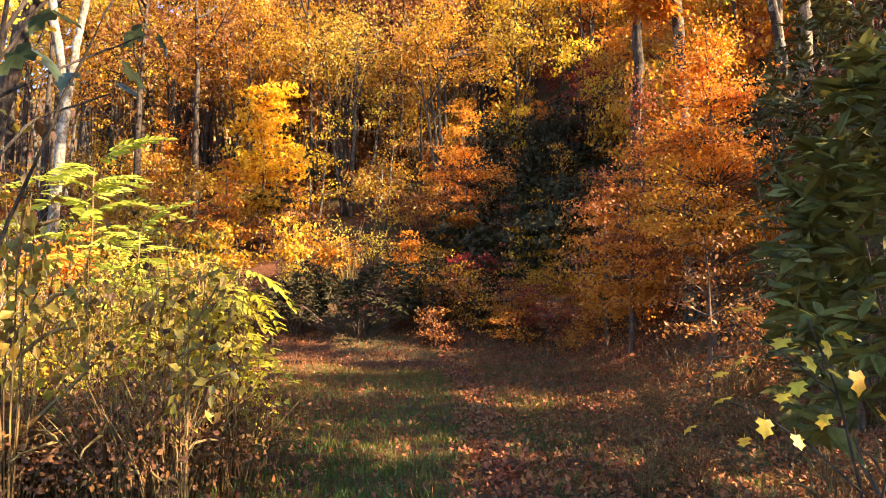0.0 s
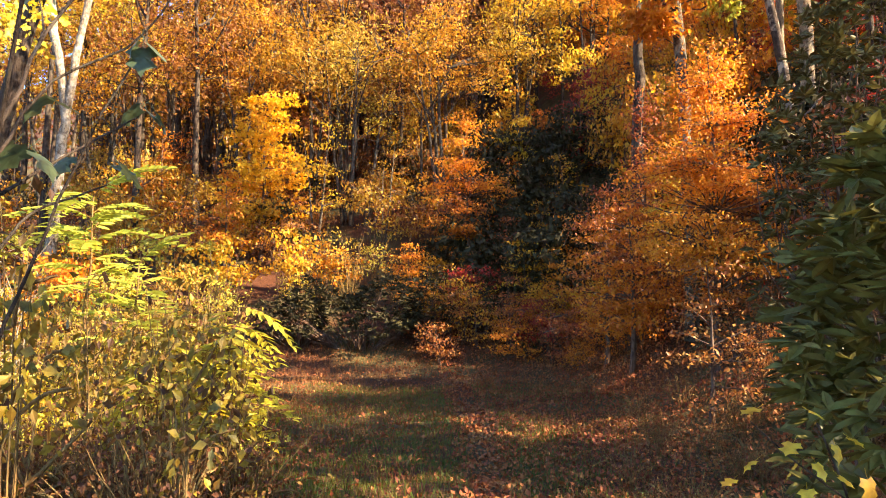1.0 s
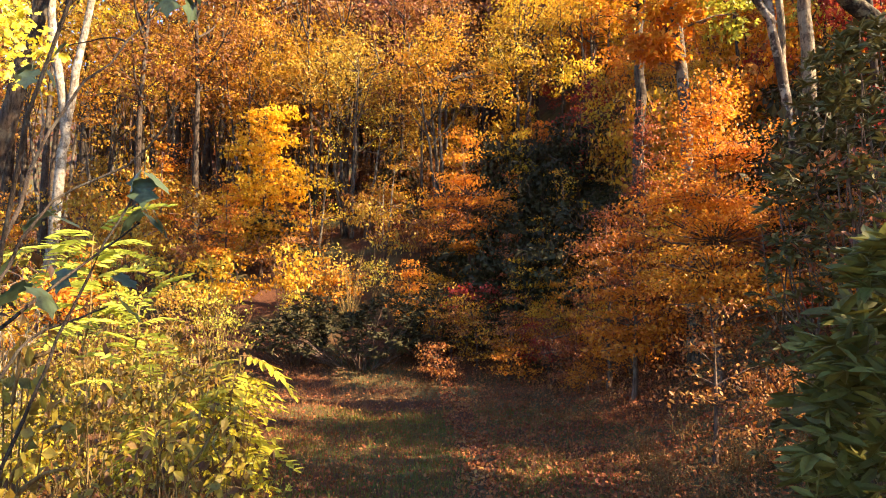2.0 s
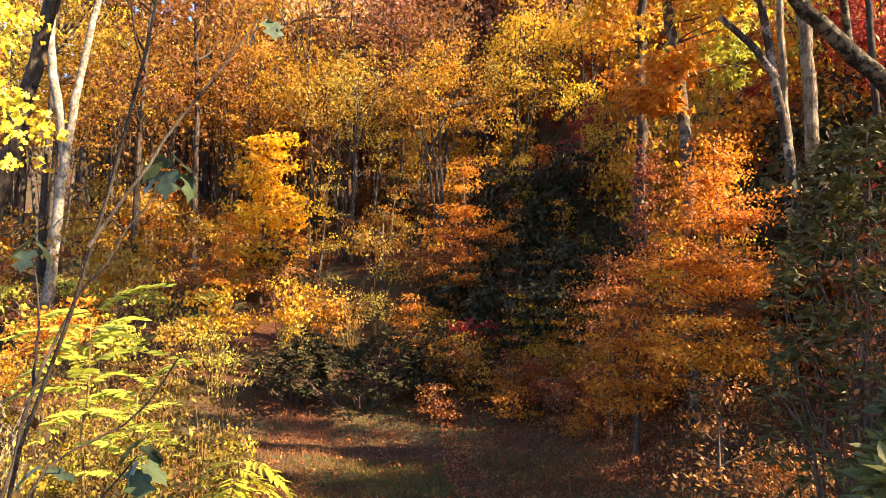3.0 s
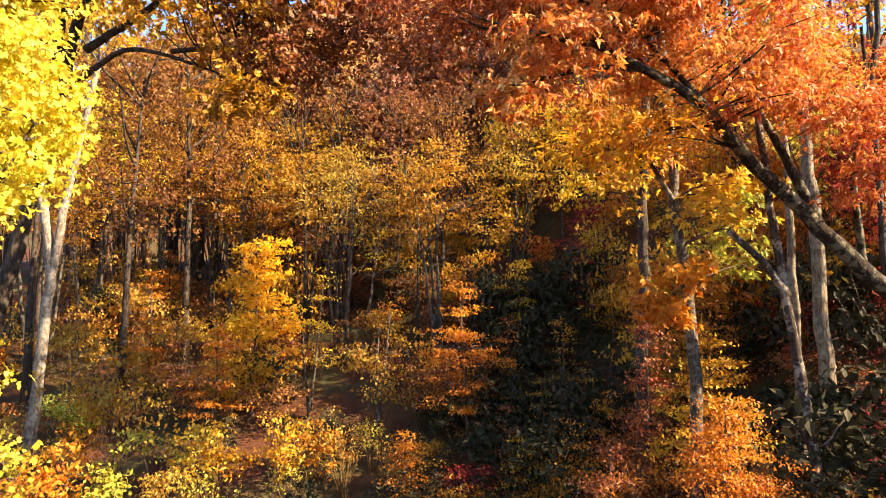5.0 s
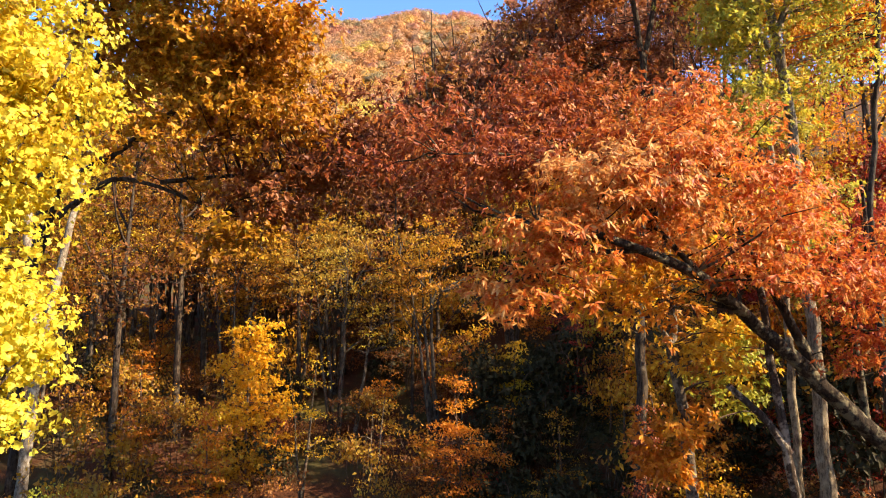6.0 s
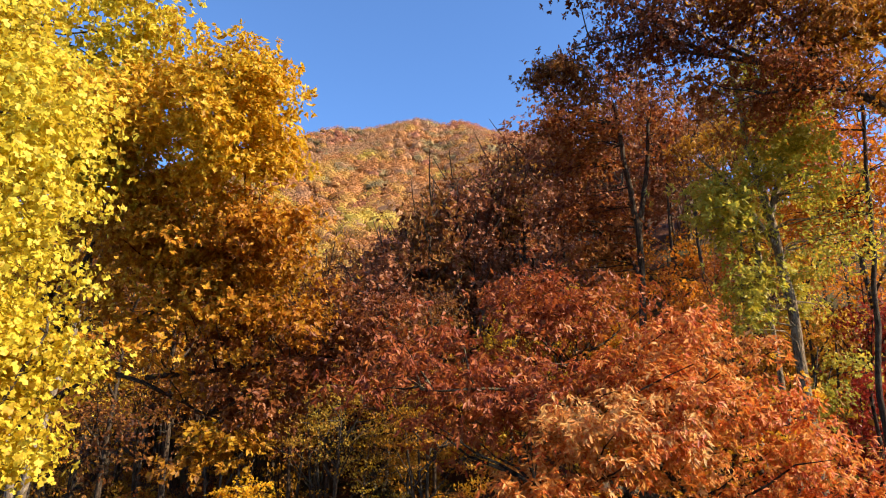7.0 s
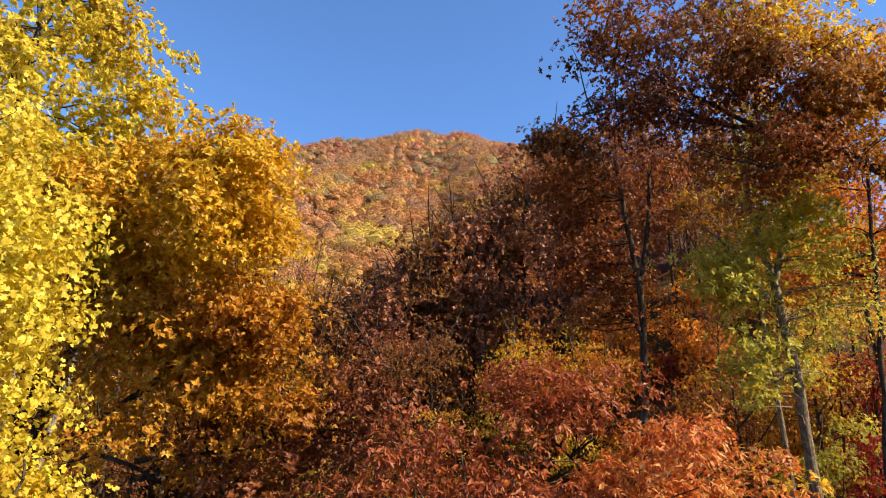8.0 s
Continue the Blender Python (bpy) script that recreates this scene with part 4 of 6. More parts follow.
# unseen wood beside and behind the standpoint; right-hand trees added to shade the clearing
for kind, x, y, size in [("russet", 10.2, -2.6, 0.76), ("oldgold", 11.6, -1.2, 0.80), ("brown", 10.4, 0.0, 0.76), ("russet", 11.8, 1.2, 0.78), ("oldgold", 10.4, 2.4, 0.74), ("brown", 12.0, 3.4, 0.74), ("russet", 10.6, 4.6, 0.70), ("oldgold", 12.2, 5.8, 0.68),
                         ("brown", 10.7, 6.8, 0.62), ("russet", 13.0, 7.8, 0.60), ("brown", 11.2, 8.8, 0.44), ("russet", 12.9, 9.6, 0.58), ("oldgold", 13.2, 12.0, 0.46), ("russet", 14.4, 13.6, 0.46), ("brown", 15.0, 15.4, 0.48), ("russet", 16.2, 16.8, 0.54), ("oldgold", 16.6, 18.6, 0.62),
                         ("russet", 13.8, 0.4, 0.8), ("brown", 13.9, 4.4, 0.74), ("oldgold", 14.4, 9.4, 0.6),
                         ("brown", 15.2, 18.2, 0.5), ("russet", 17.6, 20.4, 0.7), ("brown", 18.6, 22.4, 0.75), ("russet", 19.4, 18.4, 0.6), ("brown", 9.4, -5.4, 0.85), ("gold", 10.2, -8.0, 0.82), ("brown", 13.0, -5.6, 0.8), ("oldgold", 7.6, -9.4, 0.8),
                         ("oldgold", 4, -14, 0.9), ("yellow", -3, -16, 1.0), ("orange", -12, -8, 1.0), ("gold", -15, 4, 1.0)]:
    plant(kind, x, y, size, "trees round the clearing")
# denser wood up the hill
wood_rng = np.random.default_rng(21)
stand = [(x, y) for _, x, y, _ in HILL]
for _ in range(900):
    x, y = wood_rng.uniform(-36, 30), wood_rng.uniform(33, 66)
    if x > 13 and y < 37 or x > -1 and y > 60 or any((x - a) ** 2 + (y - b) ** 2 < 7.5 for a, b in stand) or len(stand) > 138:
        continue
    stand.append((x, y))
    if x > -8.5 + 0.1 * (y - 34):
        kind = wood_rng.choice(["mauve", "mauve", "brown", "russet", "russet", "oldgold"])
    else:
        kind = wood_rng.choice(["straw", "brown", "oldgold"] if x > -10 else ["straw", "brown", "brown", "oldgold", "mauve"])
    plant(kind, x, y, wood_rng.uniform(0.72, 0.98) * (1.3 if x < -0.25 * y and y > 37 else 1))

# ---- saplings and shrubs ----


def sapling(name, x, y, tall, wide, mat, label, seed, leaf=0.10, n=60, per=26, layers=0.45, low=0.15, bark=TWIG, stems=1, clump=0.42, lean=(0, 0)):
    """A young tree with flat tiers of leaves."""
    rng = np.random.default_rng(seed)
    b = on(x, y)
    top = (x + lean[0], y + lean[1], b[2] + tall)
    st = [([b, ((x + top[0]) / 2 + 0.05, (y + top[1]) / 2, b[2] + tall * 0.5), top], 0.012 * tall + 0.01, 0.006)]
    for i in range(1, stems):
        a = rng.uniform(0, 6.28)
        st.append(([b, (x + math.cos(a) * wide * 0.3, y + math.sin(a) * wide * 0.3, b[2] + tall * 0.5), (x + math.cos(a) * wide * 0.6, y + math.sin(a) * wide * 0.6, b[2] + tall * 0.85)], 0.01 * tall, 0.006))
    cr = []
    for k, (f, w) in enumerate(((0.22, 1.0), (0.48, 0.92), (0.74, 0.6), (0.92, 0.25))):
        f = low + (1 - low) * f
        cr.append(dict(c=(x + lean[0] * f, y + lean[1] * f, b[2] + tall * f), r=(wide * w, wide * w, tall * (1 - low) * 0.15), n=max(4, int(n * (0.42, 0.32, 0.19, 0.07)[k])),
                       per=int(per * 1.6), clump=clump * 1.1, leaf=leaf, wide=0.55, mat=mat, flat=0.18, flat_layers=layers, up=1.6, droop=0.15, inner=0.05))
    return tree(name, b, label, "sapling", st, cr, bark, seed, twig_most=int(n * 0.8), sides=6)


foot = on(-7.6, 27.6)
tree("beech_sapling", foot, "young tree glowing amber and gold in the sun", "sapling",
     [([foot, (-7.55, 27.6, foot[2] + 3.2), (-7.6, 27.6, foot[2] + 7.2)], 0.08, 0.01)],
     [dict(c=(-7.6 + 0.2 * math.sin(5 * h), 27.6, foot[2] + h), r=(w, w, d), n=n, per=26, clump=0.46, leaf=0.095, wide=0.6, mat=m, flat=0.3, up=1.0, droop=0.4, inner=0.2, each=4)
      for h, w, d, n, m in ((0.9, 2.2, 0.8, 80, AMBER), (2.1, 2.6, 1.1, 190, AMBER), (3.7, 2.5, 1.3, 250, BRIGHT), (5.2, 2.0, 1.2, 190, BRIGHT), (6.6, 1.3, 1.0, 90, BRIGHT))], TWIG, 51, twig_most=90)
sapling("beech_sapling", 8.2, 21.2, 4.6, 1.7, ORANGE, "young tree with flat sprays of orange leaves", 88, 0.10, 90, 26, 0.4)
sapling("beech_sapling", 9.0, 24.6, 4.8, 1.7, AMBER, "young tree with flat sprays of amber leaves", 89, 0.10, 90, 26, 0.4)
sapling("beech_sapling", -8.6, 26.0, 4.5, 1.6, ORANGE, "young tree with orange leaves in tiers", 52, 0.12, 50, 26)
sapling("beech_sapling", 1.0, 24.4, 5.8, 1.9, ORANGE, "young tree with flat tiers of orange leaves", 53, 0.10, 120, 30, 0.8, 0.12, TWIG, 1, 0.42, (-0.35, 0))
sapling("beech_sapling", 4.75, 11.6, 5.8, 1.65, ORANGE, "young tree with flat sprays of orange leaves", 54, 0.064, 300, 42, 0.33, 0.2)
sapling("beech_sapling", 4.0, 16.4, 4.6, 1.4, RUSSET, "young tree with flat sprays of russet leaves", 552, 0.09, 90, 28, 0.4)
sapling("beech_sapling", 4.1, 14.6, 4.3, 1.3, ORANGE, "young tree with flat sprays of orange leaves", 55, 0.10, 70, 28, 0.4)
sapling("beech_sapling", 3.8, 9.6, 2.3, 0.9, RUSSET, "slim young tree with few russet leaves", 56, 0.08, 24, 16, 0.4)
sapling("maple_sapling", 6.6, 29.6, 3.6, 1.7, CRIMSON, "young maple with crimson leaves", 57, 0.12, 46, 26)
sapling("beech_sapling", 3.3, 28.5, 4.4, 1.6, GOLD, "young tree with tiers of dull gold leaves", 58, 0.12, 46, 26, 0.6)
sapling("maple_sapling", 1.2, 29.8, 4.2, 1.4, RUSSET, "young tree with dark russet leaves", 59, 0.12, 40, 24)
sapling("beech_sapling", 2.6, 21.6, 2.6, 1.0, AMBER, "low young tree with amber leaves", 60, 0.09, 30, 22)
sapling("beech_sapling", 4.1, 20.6, 2.8, 1.2, ORANGE, "low young tree with orange leaves", 61, 0.09, 40, 24)
sapling("beech_sapling", 5.6, 19.4, 3.1, 1.3, RUSSET, "low young tree with russet leaves", 62, 0.09, 40, 24)
sapling("beech_sapling", -1.2, 22.4, 2.2, 1.1, ORANGE, "low young tree with orange leaves", 63, 0.09, 40, 24)
sapling("beech_sapling", 1.9, 19.6, 1.9, 1.0, RUSSET, "low bush with rusty leaves", 64, 0.08, 34, 24)
sapling("beech_sapling", 0.2, 20.4, 2.3, 1.0, OLDGOLD, "low bush with dull gold leaves", 65, 0.08, 34, 24)
for k, (x, y, tall, wide, mat, hue) in enumerate([(5.3, 21.2, 2.9, 1.0, ORANGE, "orange"), (5.4, 18.6, 2.4, 0.9, RUSSET, "russet"), (4.1, 19.2, 2.0, 0.9, BRICK, "dull red"), (2.9, 19.4, 1.7, 0.9, RUSSET, "russet"),
                                                  (6.6, 20.2, 2.8, 1.0, BRICK, "dull red"), (1.8, 18.8, 1.3, 0.8, ORANGE, "orange"), (3.7, 21.4, 2.3, 0.8, COPPER, "copper"), (4.6, 16.6, 1.8, 0.9, ORANGE, "orange"),
                                                  (1.0, 20.0, 1.8, 0.8, COPPER, "copper"), (6.5, 17.6, 2.4, 1.0, RUSSET, "russet"), (-0.1, 18.9, 1.2, 0.7, RUSSET, "russet"), (3.3, 17.8, 1.3, 0.8, BRICK, "dull red"), (2.3, 22.3, 3.0, 0.8, RUSSET, "russet"),
                                                  (2.4, 26.0, 3.6, 0.9, ORANGE, "orange"), (4.6, 25.0, 3.4, 0.9, COPPER, "copper"), (5.6, 27.4, 4.0, 1.0, CRIMSON, "crimson"), (3.6, 23.4, 2.8, 0.9, COPPER, "copper"), (6.6, 25.8, 3.6, 0.9, ORANGE, "orange")]):
    sapling("beech_sapling", x, y, tall, wide, mat, "low young beech with loose %s leaves" % hue, 770 + k, 0.085, 34, 16, 0.35, 0.1, TWIG, 2, 0.36, (0.2 * math.sin(3 * k), 0))
sapling("maple_sapling", 5.95, 19.6, 6.6, 1.0, BRICK, "slim young maple with dull red leaves", 790, 0.10, 80, 20, 0.5, 0.2, TWIG, 2)
sapling("beech_sapling", 7.0, 17.8, 5.0, 1.9, AMBER, "young tree with tiers of amber leaves", 66, 0.10, 120, 28, 0.45)
sapling("beech_sapling", 5.7, 14.0, 4.4, 1.3, RUSSET, "young tree with flat sprays of russet leaves", 553, 0.085, 90, 26, 0.4)
sapling("maple_sapling", 8.3, 12.2, 3.0, 1.2, CRIMSON, "young maple with red leaves", 67, 0.10, 40, 22)
sapling("maple_sapling", -12.5, 29, 5.5, 1.3, ORANGE, "slim young tree with orange leaves", 68, 0.12, 30, 22)
for k, (x, y, tall, mat, hue) in enumerate([(6.9, 25.0, 3.4, OLDGOLD, "dull gold"), (7.6, 22.8, 3.2, AMBER, "amber")]):
    sapling("beech_sapling", x, y, tall, 1.1, mat, "young tree with thin tiers of %s leaves" % hue, 750 + k, 0.09, 34, 20, 0.5)
sapling("birch_tree", -3.6, 30.5, 8.0, 2.4, GOLD, "thin pale birch with sparse golden leaves", 69, 0.12, 30, 14, 0.5, 0.45, PALEBARK, 1, 0.5, (1.0, 0))
sapling("birch_tree", -5.2, 27.0, 6.0, 1.6, GOLD, "thin pale birch with sparse golden leaves", 70, 0.11, 26, 14, 0.5, 0.25, PALEBARK, 2, 0.5, (0.5, 0))
sapling("birch_tree", -2.4, 25.6, 5.0, 1.5, OLDGOLD, "thin grey birch with few leaves", 71, 0.10, 26, 12, 0.5, 0.2, PALEBARK, 2, 0.5, (0.5, 0))

sapling("dogwood_sapling", 4.3, 7.0, 4.0, 0.8, RUSSET, "slim young dogwood with sparse pinkish leaves", 73, 0.08, 34, 9, 0.4, 0.5)


# golden many-stemmed trees over the hill's foot
def spray_tree(x, y, stems, high, wide, mat, seed, n=200, label="many-stemmed tree with airy sprays of gold leaves", bark=GREYBARK):
    rng = np.random.default_rng(seed)
    b = on(x, y)
    st = []
    for i in range(stems):
        a = rng.uniform(0, 6.28)
        q = np.array([math.cos(a), math.sin(a) * 0.6]) * wide * rng.uniform(0.15, 0.6)
        o = 0.25 * q
        st.append(([(x + o[0], y + o[1], b[2]), (x + o[0] + q[0] * 0.35, y + o[1] + q[1] * 0.3, b[2] + 0.5 * high), (x + q[0], y + q[1], b[2] + high * rng.uniform(1.0, 1.25))], rng.uniform(0.08, 0.13), 0.025))
        for _ in range(3):
            k = rng.uniform(0.5, 0.9)
            f = np.array([x + q[0] * k, y + q[1] * k, b[2] + high * k])
            e = f + np.array([rng.normal() * 0.3 * wide, rng.normal() * 0.2 * wide, 0.22 * high])
            st.append(([f, (f + e) / 2 + np.array([0, 0, -0.1]), e], 0.045, 0.015))
    zc = b[2] + high
    cr = [dict(c=(x + dx * wide, y + dy, zc + dz * high), r=(wide * w, wide * 0.6, high * h), n=int(n * f), per=26, clump=0.6, leaf=0.125, wide=0.58, mat=mat, flat=0.22, flat_layers=0.62, up=1.1, droop=0.3, inner=0.15)
          for dx, dy, dz, w, h, f in ((-0.35, 0, 0.0, 0.75, 0.30, 0.45), (0.4, -0.3, -0.12, 0.7, 0.24, 0.33), (0.1, 0.2, 0.24, 0.6, 0.2, 0.3))]
    return tree("beech_tree", b, label, "tree", st, cr, bark, seed, "golden trees at the hill's foot", twig_most=int(n * 0.7), sides=7)


for k, (x, y, stems, high, wide, mat, n) in enumerate([(-4.4, 31.0, 4, 7.4, 3.7, STRAWGOLD, 200), (0.2, 29.6, 3, 7.2, 3.0, COPPER, 180), (-9.4, 32.5, 3, 8.2, 3.0, COPPER, 150), (-17.5, 34.0, 3, 9.4, 3.6, SUNGOLD, 210),
                                                     (3.6, 33.2, 3, 6.0, 2.6, STRAWGOLD, 140), (-18.0, 30.5, 3, 8.4, 3.2, COPPER, 190), (-14.2, 34.5, 3, 9.6, 2.8, OLDGOLD, 170), (-12.6, 38.5, 3, 8.6, 3.2, COPPER, 160), (-6.4, 36.5, 3, 8.4, 3.2, OLDGOLD, 170), (7.6, 33.6, 4, 4.8, 2.3, AMBER, 110)]):
    spray_tree(x, y, stems, high, wide, mat, 720 + k, n)


def rhododendron(x, y, wide, deep, tall, seed, n=240, leaf=0.15, label="dense dark evergreen rhododendron", mat=RHODO, upright=False, single_leaves=0, low=0.05):
    """Whorls of long leathery leaves on crooked stems."""
    rng = np.random.default_rng(seed)
    b = np.array(on(x, y))
    root = thing("rhododendron", b, label, "shrub")
    d = unit(rng.normal(size=(n, 3)))
    d[:, 2] = np.abs(d[:, 2])
    ctr = np.array([0, 0, tall * 0.25]) + d * np.array([wide, deep, tall * 0.75]) * rng.uniform(0.55, 1.0, (n, 1)) ** 0.6 * (0.8 + 0.25 * np.sin(5 * d[:, :1] + seed))
    if upright:
        u, a = rng.uniform(size=n) ** 0.8, rng.uniform(0, 6.28, n)
        w = rng.uniform(0.35, 1, n) ** 0.5 * np.sqrt(1.02 - u ** 4) * (0.85 + 0.2 * np.sin(3 * a + seed))
        ctr = np.stack([wide * w * np.cos(a), deep * w * np.sin(a), tall * (low + (0.98 - low) * u)], 1)
        d = unit(ctr * np.array([1, 1, 0.15]) + np.array([0, 0, 0.4]) * u[:, None])
    ctr[:, 2] = np.maximum(ctr[:, 2], 0.1) + (height(b[0] + ctr[:, 0], b[1] + ctr[:, 1]) - b[2]) * 0.6
    per = 9
    a = rng.uniform(0, 6.28, (n, per))
    along = np.stack([np.cos(a), np.sin(a), rng.uniform(-0.5, 0.25, (n, per))], -1) + d[:, None] * 0.5
    pts = np.repeat(ctr, per, 0)
    v, f = leaf_set(rng, pts, leaf, leaf * 0.30, BLADE, 0.9, 0.1, along.reshape(-1, 3), 0.3)
    k = len(BLADE[0])
    single = np.zeros(n, bool)
    if single_leaves:
        single[np.argsort(ctr[:, 0] + ctr[:, 1] - 0.25 * ctr[:, 2])[:single_leaves]] = True
    keep = np.repeat(~single, per)
    fk = f.reshape(n * per, -1, 3)[keep].reshape(-1, 3)
    part("foliage", tri_mesh("foliage", v, fk, [mat]), root, kind="stuff")
    if single_leaves:
        o, t = BLADE
        shapes = [tri_mesh("leaf", o * np.array([leaf, leaf * w, leaf * w]) + np.array([[0, 0, -c * leaf * q * q] for q in o[:, 0]]), t, [mat]) for w, c in ((0.30, 0.05), (0.27, 0.15), (0.33, 0.25))]
        for i in np.flatnonzero(single):
            for j in range(per):
                ax = Vector(along[i, j] + rng.normal(size=3) * 0.2).normalized()
                turn = ax.to_track_quat("X", "Z").to_matrix().to_4x4()
                part("leaf", shapes[(i + j) % 3], root, m=Matrix.Translation(ctr[i]) @ turn @ Matrix.Rotation(rng.uniform(-0.5, 0.5), 4, "X") @ Matrix.Scale(rng.uniform(0.75, 1.25), 4))
    lines = []
    for c in ctr[rng.permutation(n)[:min(22 if low > 0.1 else 70, n)]]:
        foot = np.array([c[0] * 0.25, c[1] * 0.25, 0])
        lines.append((bend(rng, [foot, (foot + c) / 2 + rng.normal(size=3) * 0.12, c], 6, 0.3), np.linspace(0.013 if low > 0.1 else 0.022, 0.005, 6)))
    v, f = tubes(lines, 4)
    part("stemwork", tri_mesh("stemwork", v, f, [TWIG], smooth=True), root, kind="stuff")
    return root


rhododendron(-2.5, 20.2, 2.9, 1.3, 2.5, 81, 560, 0.15, "wide dark rhododendron at the edge of the clearing")
rhododendron(-4.5, 20.7, 1.6, 1.1, 2.2, 82, 260)
rhododendron(-0.4, 20.7, 1.7, 1.1, 2.2, 83, 300)
rhododendron(1.3, 21.2, 1.2, 1.0, 1.7, 84, 200)
for k, (x, y, w, h, n) in enumerate([(2.2, 23.0, 1.2, 1.6, 240), (3.0, 24.6, 1.9, 2.1, 320), (4.6, 26.4, 2.2, 2.6, 360), (2.4, 27.4, 1.8, 2.4, 300), (6.4, 27.6, 2.4, 2.6, 340),
                                     (5.0, 29.6, 2.0, 2.2, 260), (6.0, 23.4, 2.0, 2.1, 280), (8.8, 15.4, 1.5, 2.2, 260), (8.9, 19.2, 1.8, 2.0, 260), (9.8, 21.8, 2.0, 2.0, 260),
                                     (3.6, 31.2, 2.2, 2.0, 220), (0.2, 25.2, 1.3, 1.6, 160)]):
    rhododendron(x, y, w, w * 0.8, h, 90 + k, n, 0.17)
rhododendron(4.75, 7.4, 1.25, 1.2, 5.4, 120, 620, 0.14, "tall olive evergreen shrub on the bank", BANK_GREEN, True)
rhododendron(3.75, 4.7, 0.9, 0.8, 3.7, 123, 200, 0.17, "tall evergreen rhododendron with olive leaves", BANK_GREEN, True, 0, 0.3)
rhododendron(7.1, 11.7, 1.5, 1.2, 3.6, 124, 380, 0.15, "tall dark evergreen shrub on the bank")
rhododendron(8.3, 10.4, 1.4, 1.2, 2.4, 121, 260, 0.15, "tall dark evergreen shrub on the bank")
rhododendron(2.75, 3.5, 1.2, 1.0, 3.0, 122, 330, 0.185, "near rhododendron with glossy dark green leaves", NEAR_RHODO, True, 32, 0.26)


# ---- underwood of the hill ----


def bush_model(name, label, mat, tall, wide, seed, leaf, n, per, clump, bark=TWIG, stalks=9, flat=0.4, airy=False, shape=KITE):
    """A loose bush of several stems."""
    rng = np.random.default_rng(seed)
    st = []
    for _ in range(stalks):
        a, w = rng.uniform(0, 6.28), rng.uniform(0.1, 0.85)
        e = np.array([math.cos(a) * wide * w, math.sin(a) * wide * w, tall * rng.uniform(0.6, 1.0)])
        st.append(([(e[0] * 0.1, e[1] * 0.1, -0.1), e * np.array([0.45, 0.45, 0.6]), e], 0.005 + 0.003 * tall, 0.003))
    return tree(name, (0, 0, 0), label, "shrub", st,
                [dict(c=(0, 0, tall * 0.56), r=(wide, wide, tall * 0.46), n=n, per=per, clump=clump, leaf=leaf, wide=0.6, mat=mat, inner=0.1, flat=flat, up=1.0, airy=airy, shape=shape)], bark, seed, twig_most=int(n * 0.3), sides=3, joined=True)


BUSHES = {
    "gold": ("shrub", "loose woodland shrub with golden leaves", GOLD, 2.6, 1.3, 201, 0.115, 60, 14, 0.35),
    "brown": ("shrub", "loose woodland shrub with dull brown leaves", BROWN, 2.2, 1.2, 216, 0.105, 56, 14, 0.35),
    "brow_russet": ("shrub", "tall woodland shrub with russet leaves", RUSSET, 2.2, 1.3, 217, 0.055, 50, 16, 0.3),
    "brow_gold": ("shrub", "tall woodland shrub with brownish gold leaves", OLDGOLD, 2.3, 1.3, 218, 0.055, 50, 16, 0.3),
    "straw": ("shrub", "loose woodland shrub with dull straw-coloured leaves", STRAWGOLD, 2.4, 1.2, 209, 0.105, 56, 14, 0.35),
    "amber": ("shrub", "loose woodland shrub with amber leaves", AMBER, 2.2, 1.2, 202, 0.115, 56, 14, 0.35),
    "orange": ("shrub", "loose woodland shrub with orange leaves", ORANGE, 2.2, 1.2, 203, 0.115, 56, 14, 0.35),
    "russet": ("shrub", "loose woodland shrub with russet leaves", RUSSET, 1.8, 1.2, 204, 0.10, 60, 14, 0.32),
    "oldgold": ("shrub", "loose woodland shrub with brownish gold leaves", OLDGOLD, 2.2, 1.3, 205, 0.115, 60, 14, 0.35),
    "lime": ("shrub", "loose woodland shrub with yellow-green leaves", LIME, 2.0, 1.1, 206, 0.10, 50, 16, 0.33),
    "crimson": ("shrub", "loose woodland shrub with crimson leaves", CRIMSON, 1.7, 1.0, 207, 0.09, 44, 16, 0.3),
    "green": ("laurel", "low evergreen laurel shrub", RHODO, 1.7, 1.4, 208, 0.14, 80, 16, 0.36),
}
FINE = {"orange": ORANGE, "russet": RUSSET, "amber": AMBER, "oldgold": OLDGOLD, "crimson": CRIMSON, "gold": GOLD, "straw": STRAWGOLD, "lime": LIME}
for k, (hue, mat) in enumerate(FINE.items()):
    BUSHES["fine_" + hue] = ("shrub", "fine-leaved low shrub with %s leaves" % {"straw": "dull straw-coloured", "oldgold": "brownish gold", "lime": "yellow-green"}.get(hue, hue), mat, 1.9, 1.1, 230 + k, 0.07, *((34, 10, 0.3, STRAW, 22) if hue in ("straw", "lime") else (80, 18, 0.33)))
bush_used = set()


def bush(kind, x, y, size=1.0, group="shrubs on the hill"):
    m = Matrix.Translation(on(x, y)) @ Matrix.Rotation(plant_rng.uniform(0, 6.28), 4, "Z") @ Matrix.Diagonal((size, size, size * plant_rng.uniform(0.85, 1.2), 1))
    if kind not in bush_used:
        BUSHES[kind] = bush_model(*BUSHES[kind])
    src = BUSHES[kind]
    if kind in bush_used:
        return copy_thing(src, m)
    bush_used.add(kind)
    src.matrix_basis = m
    return tagged(src, group=group)


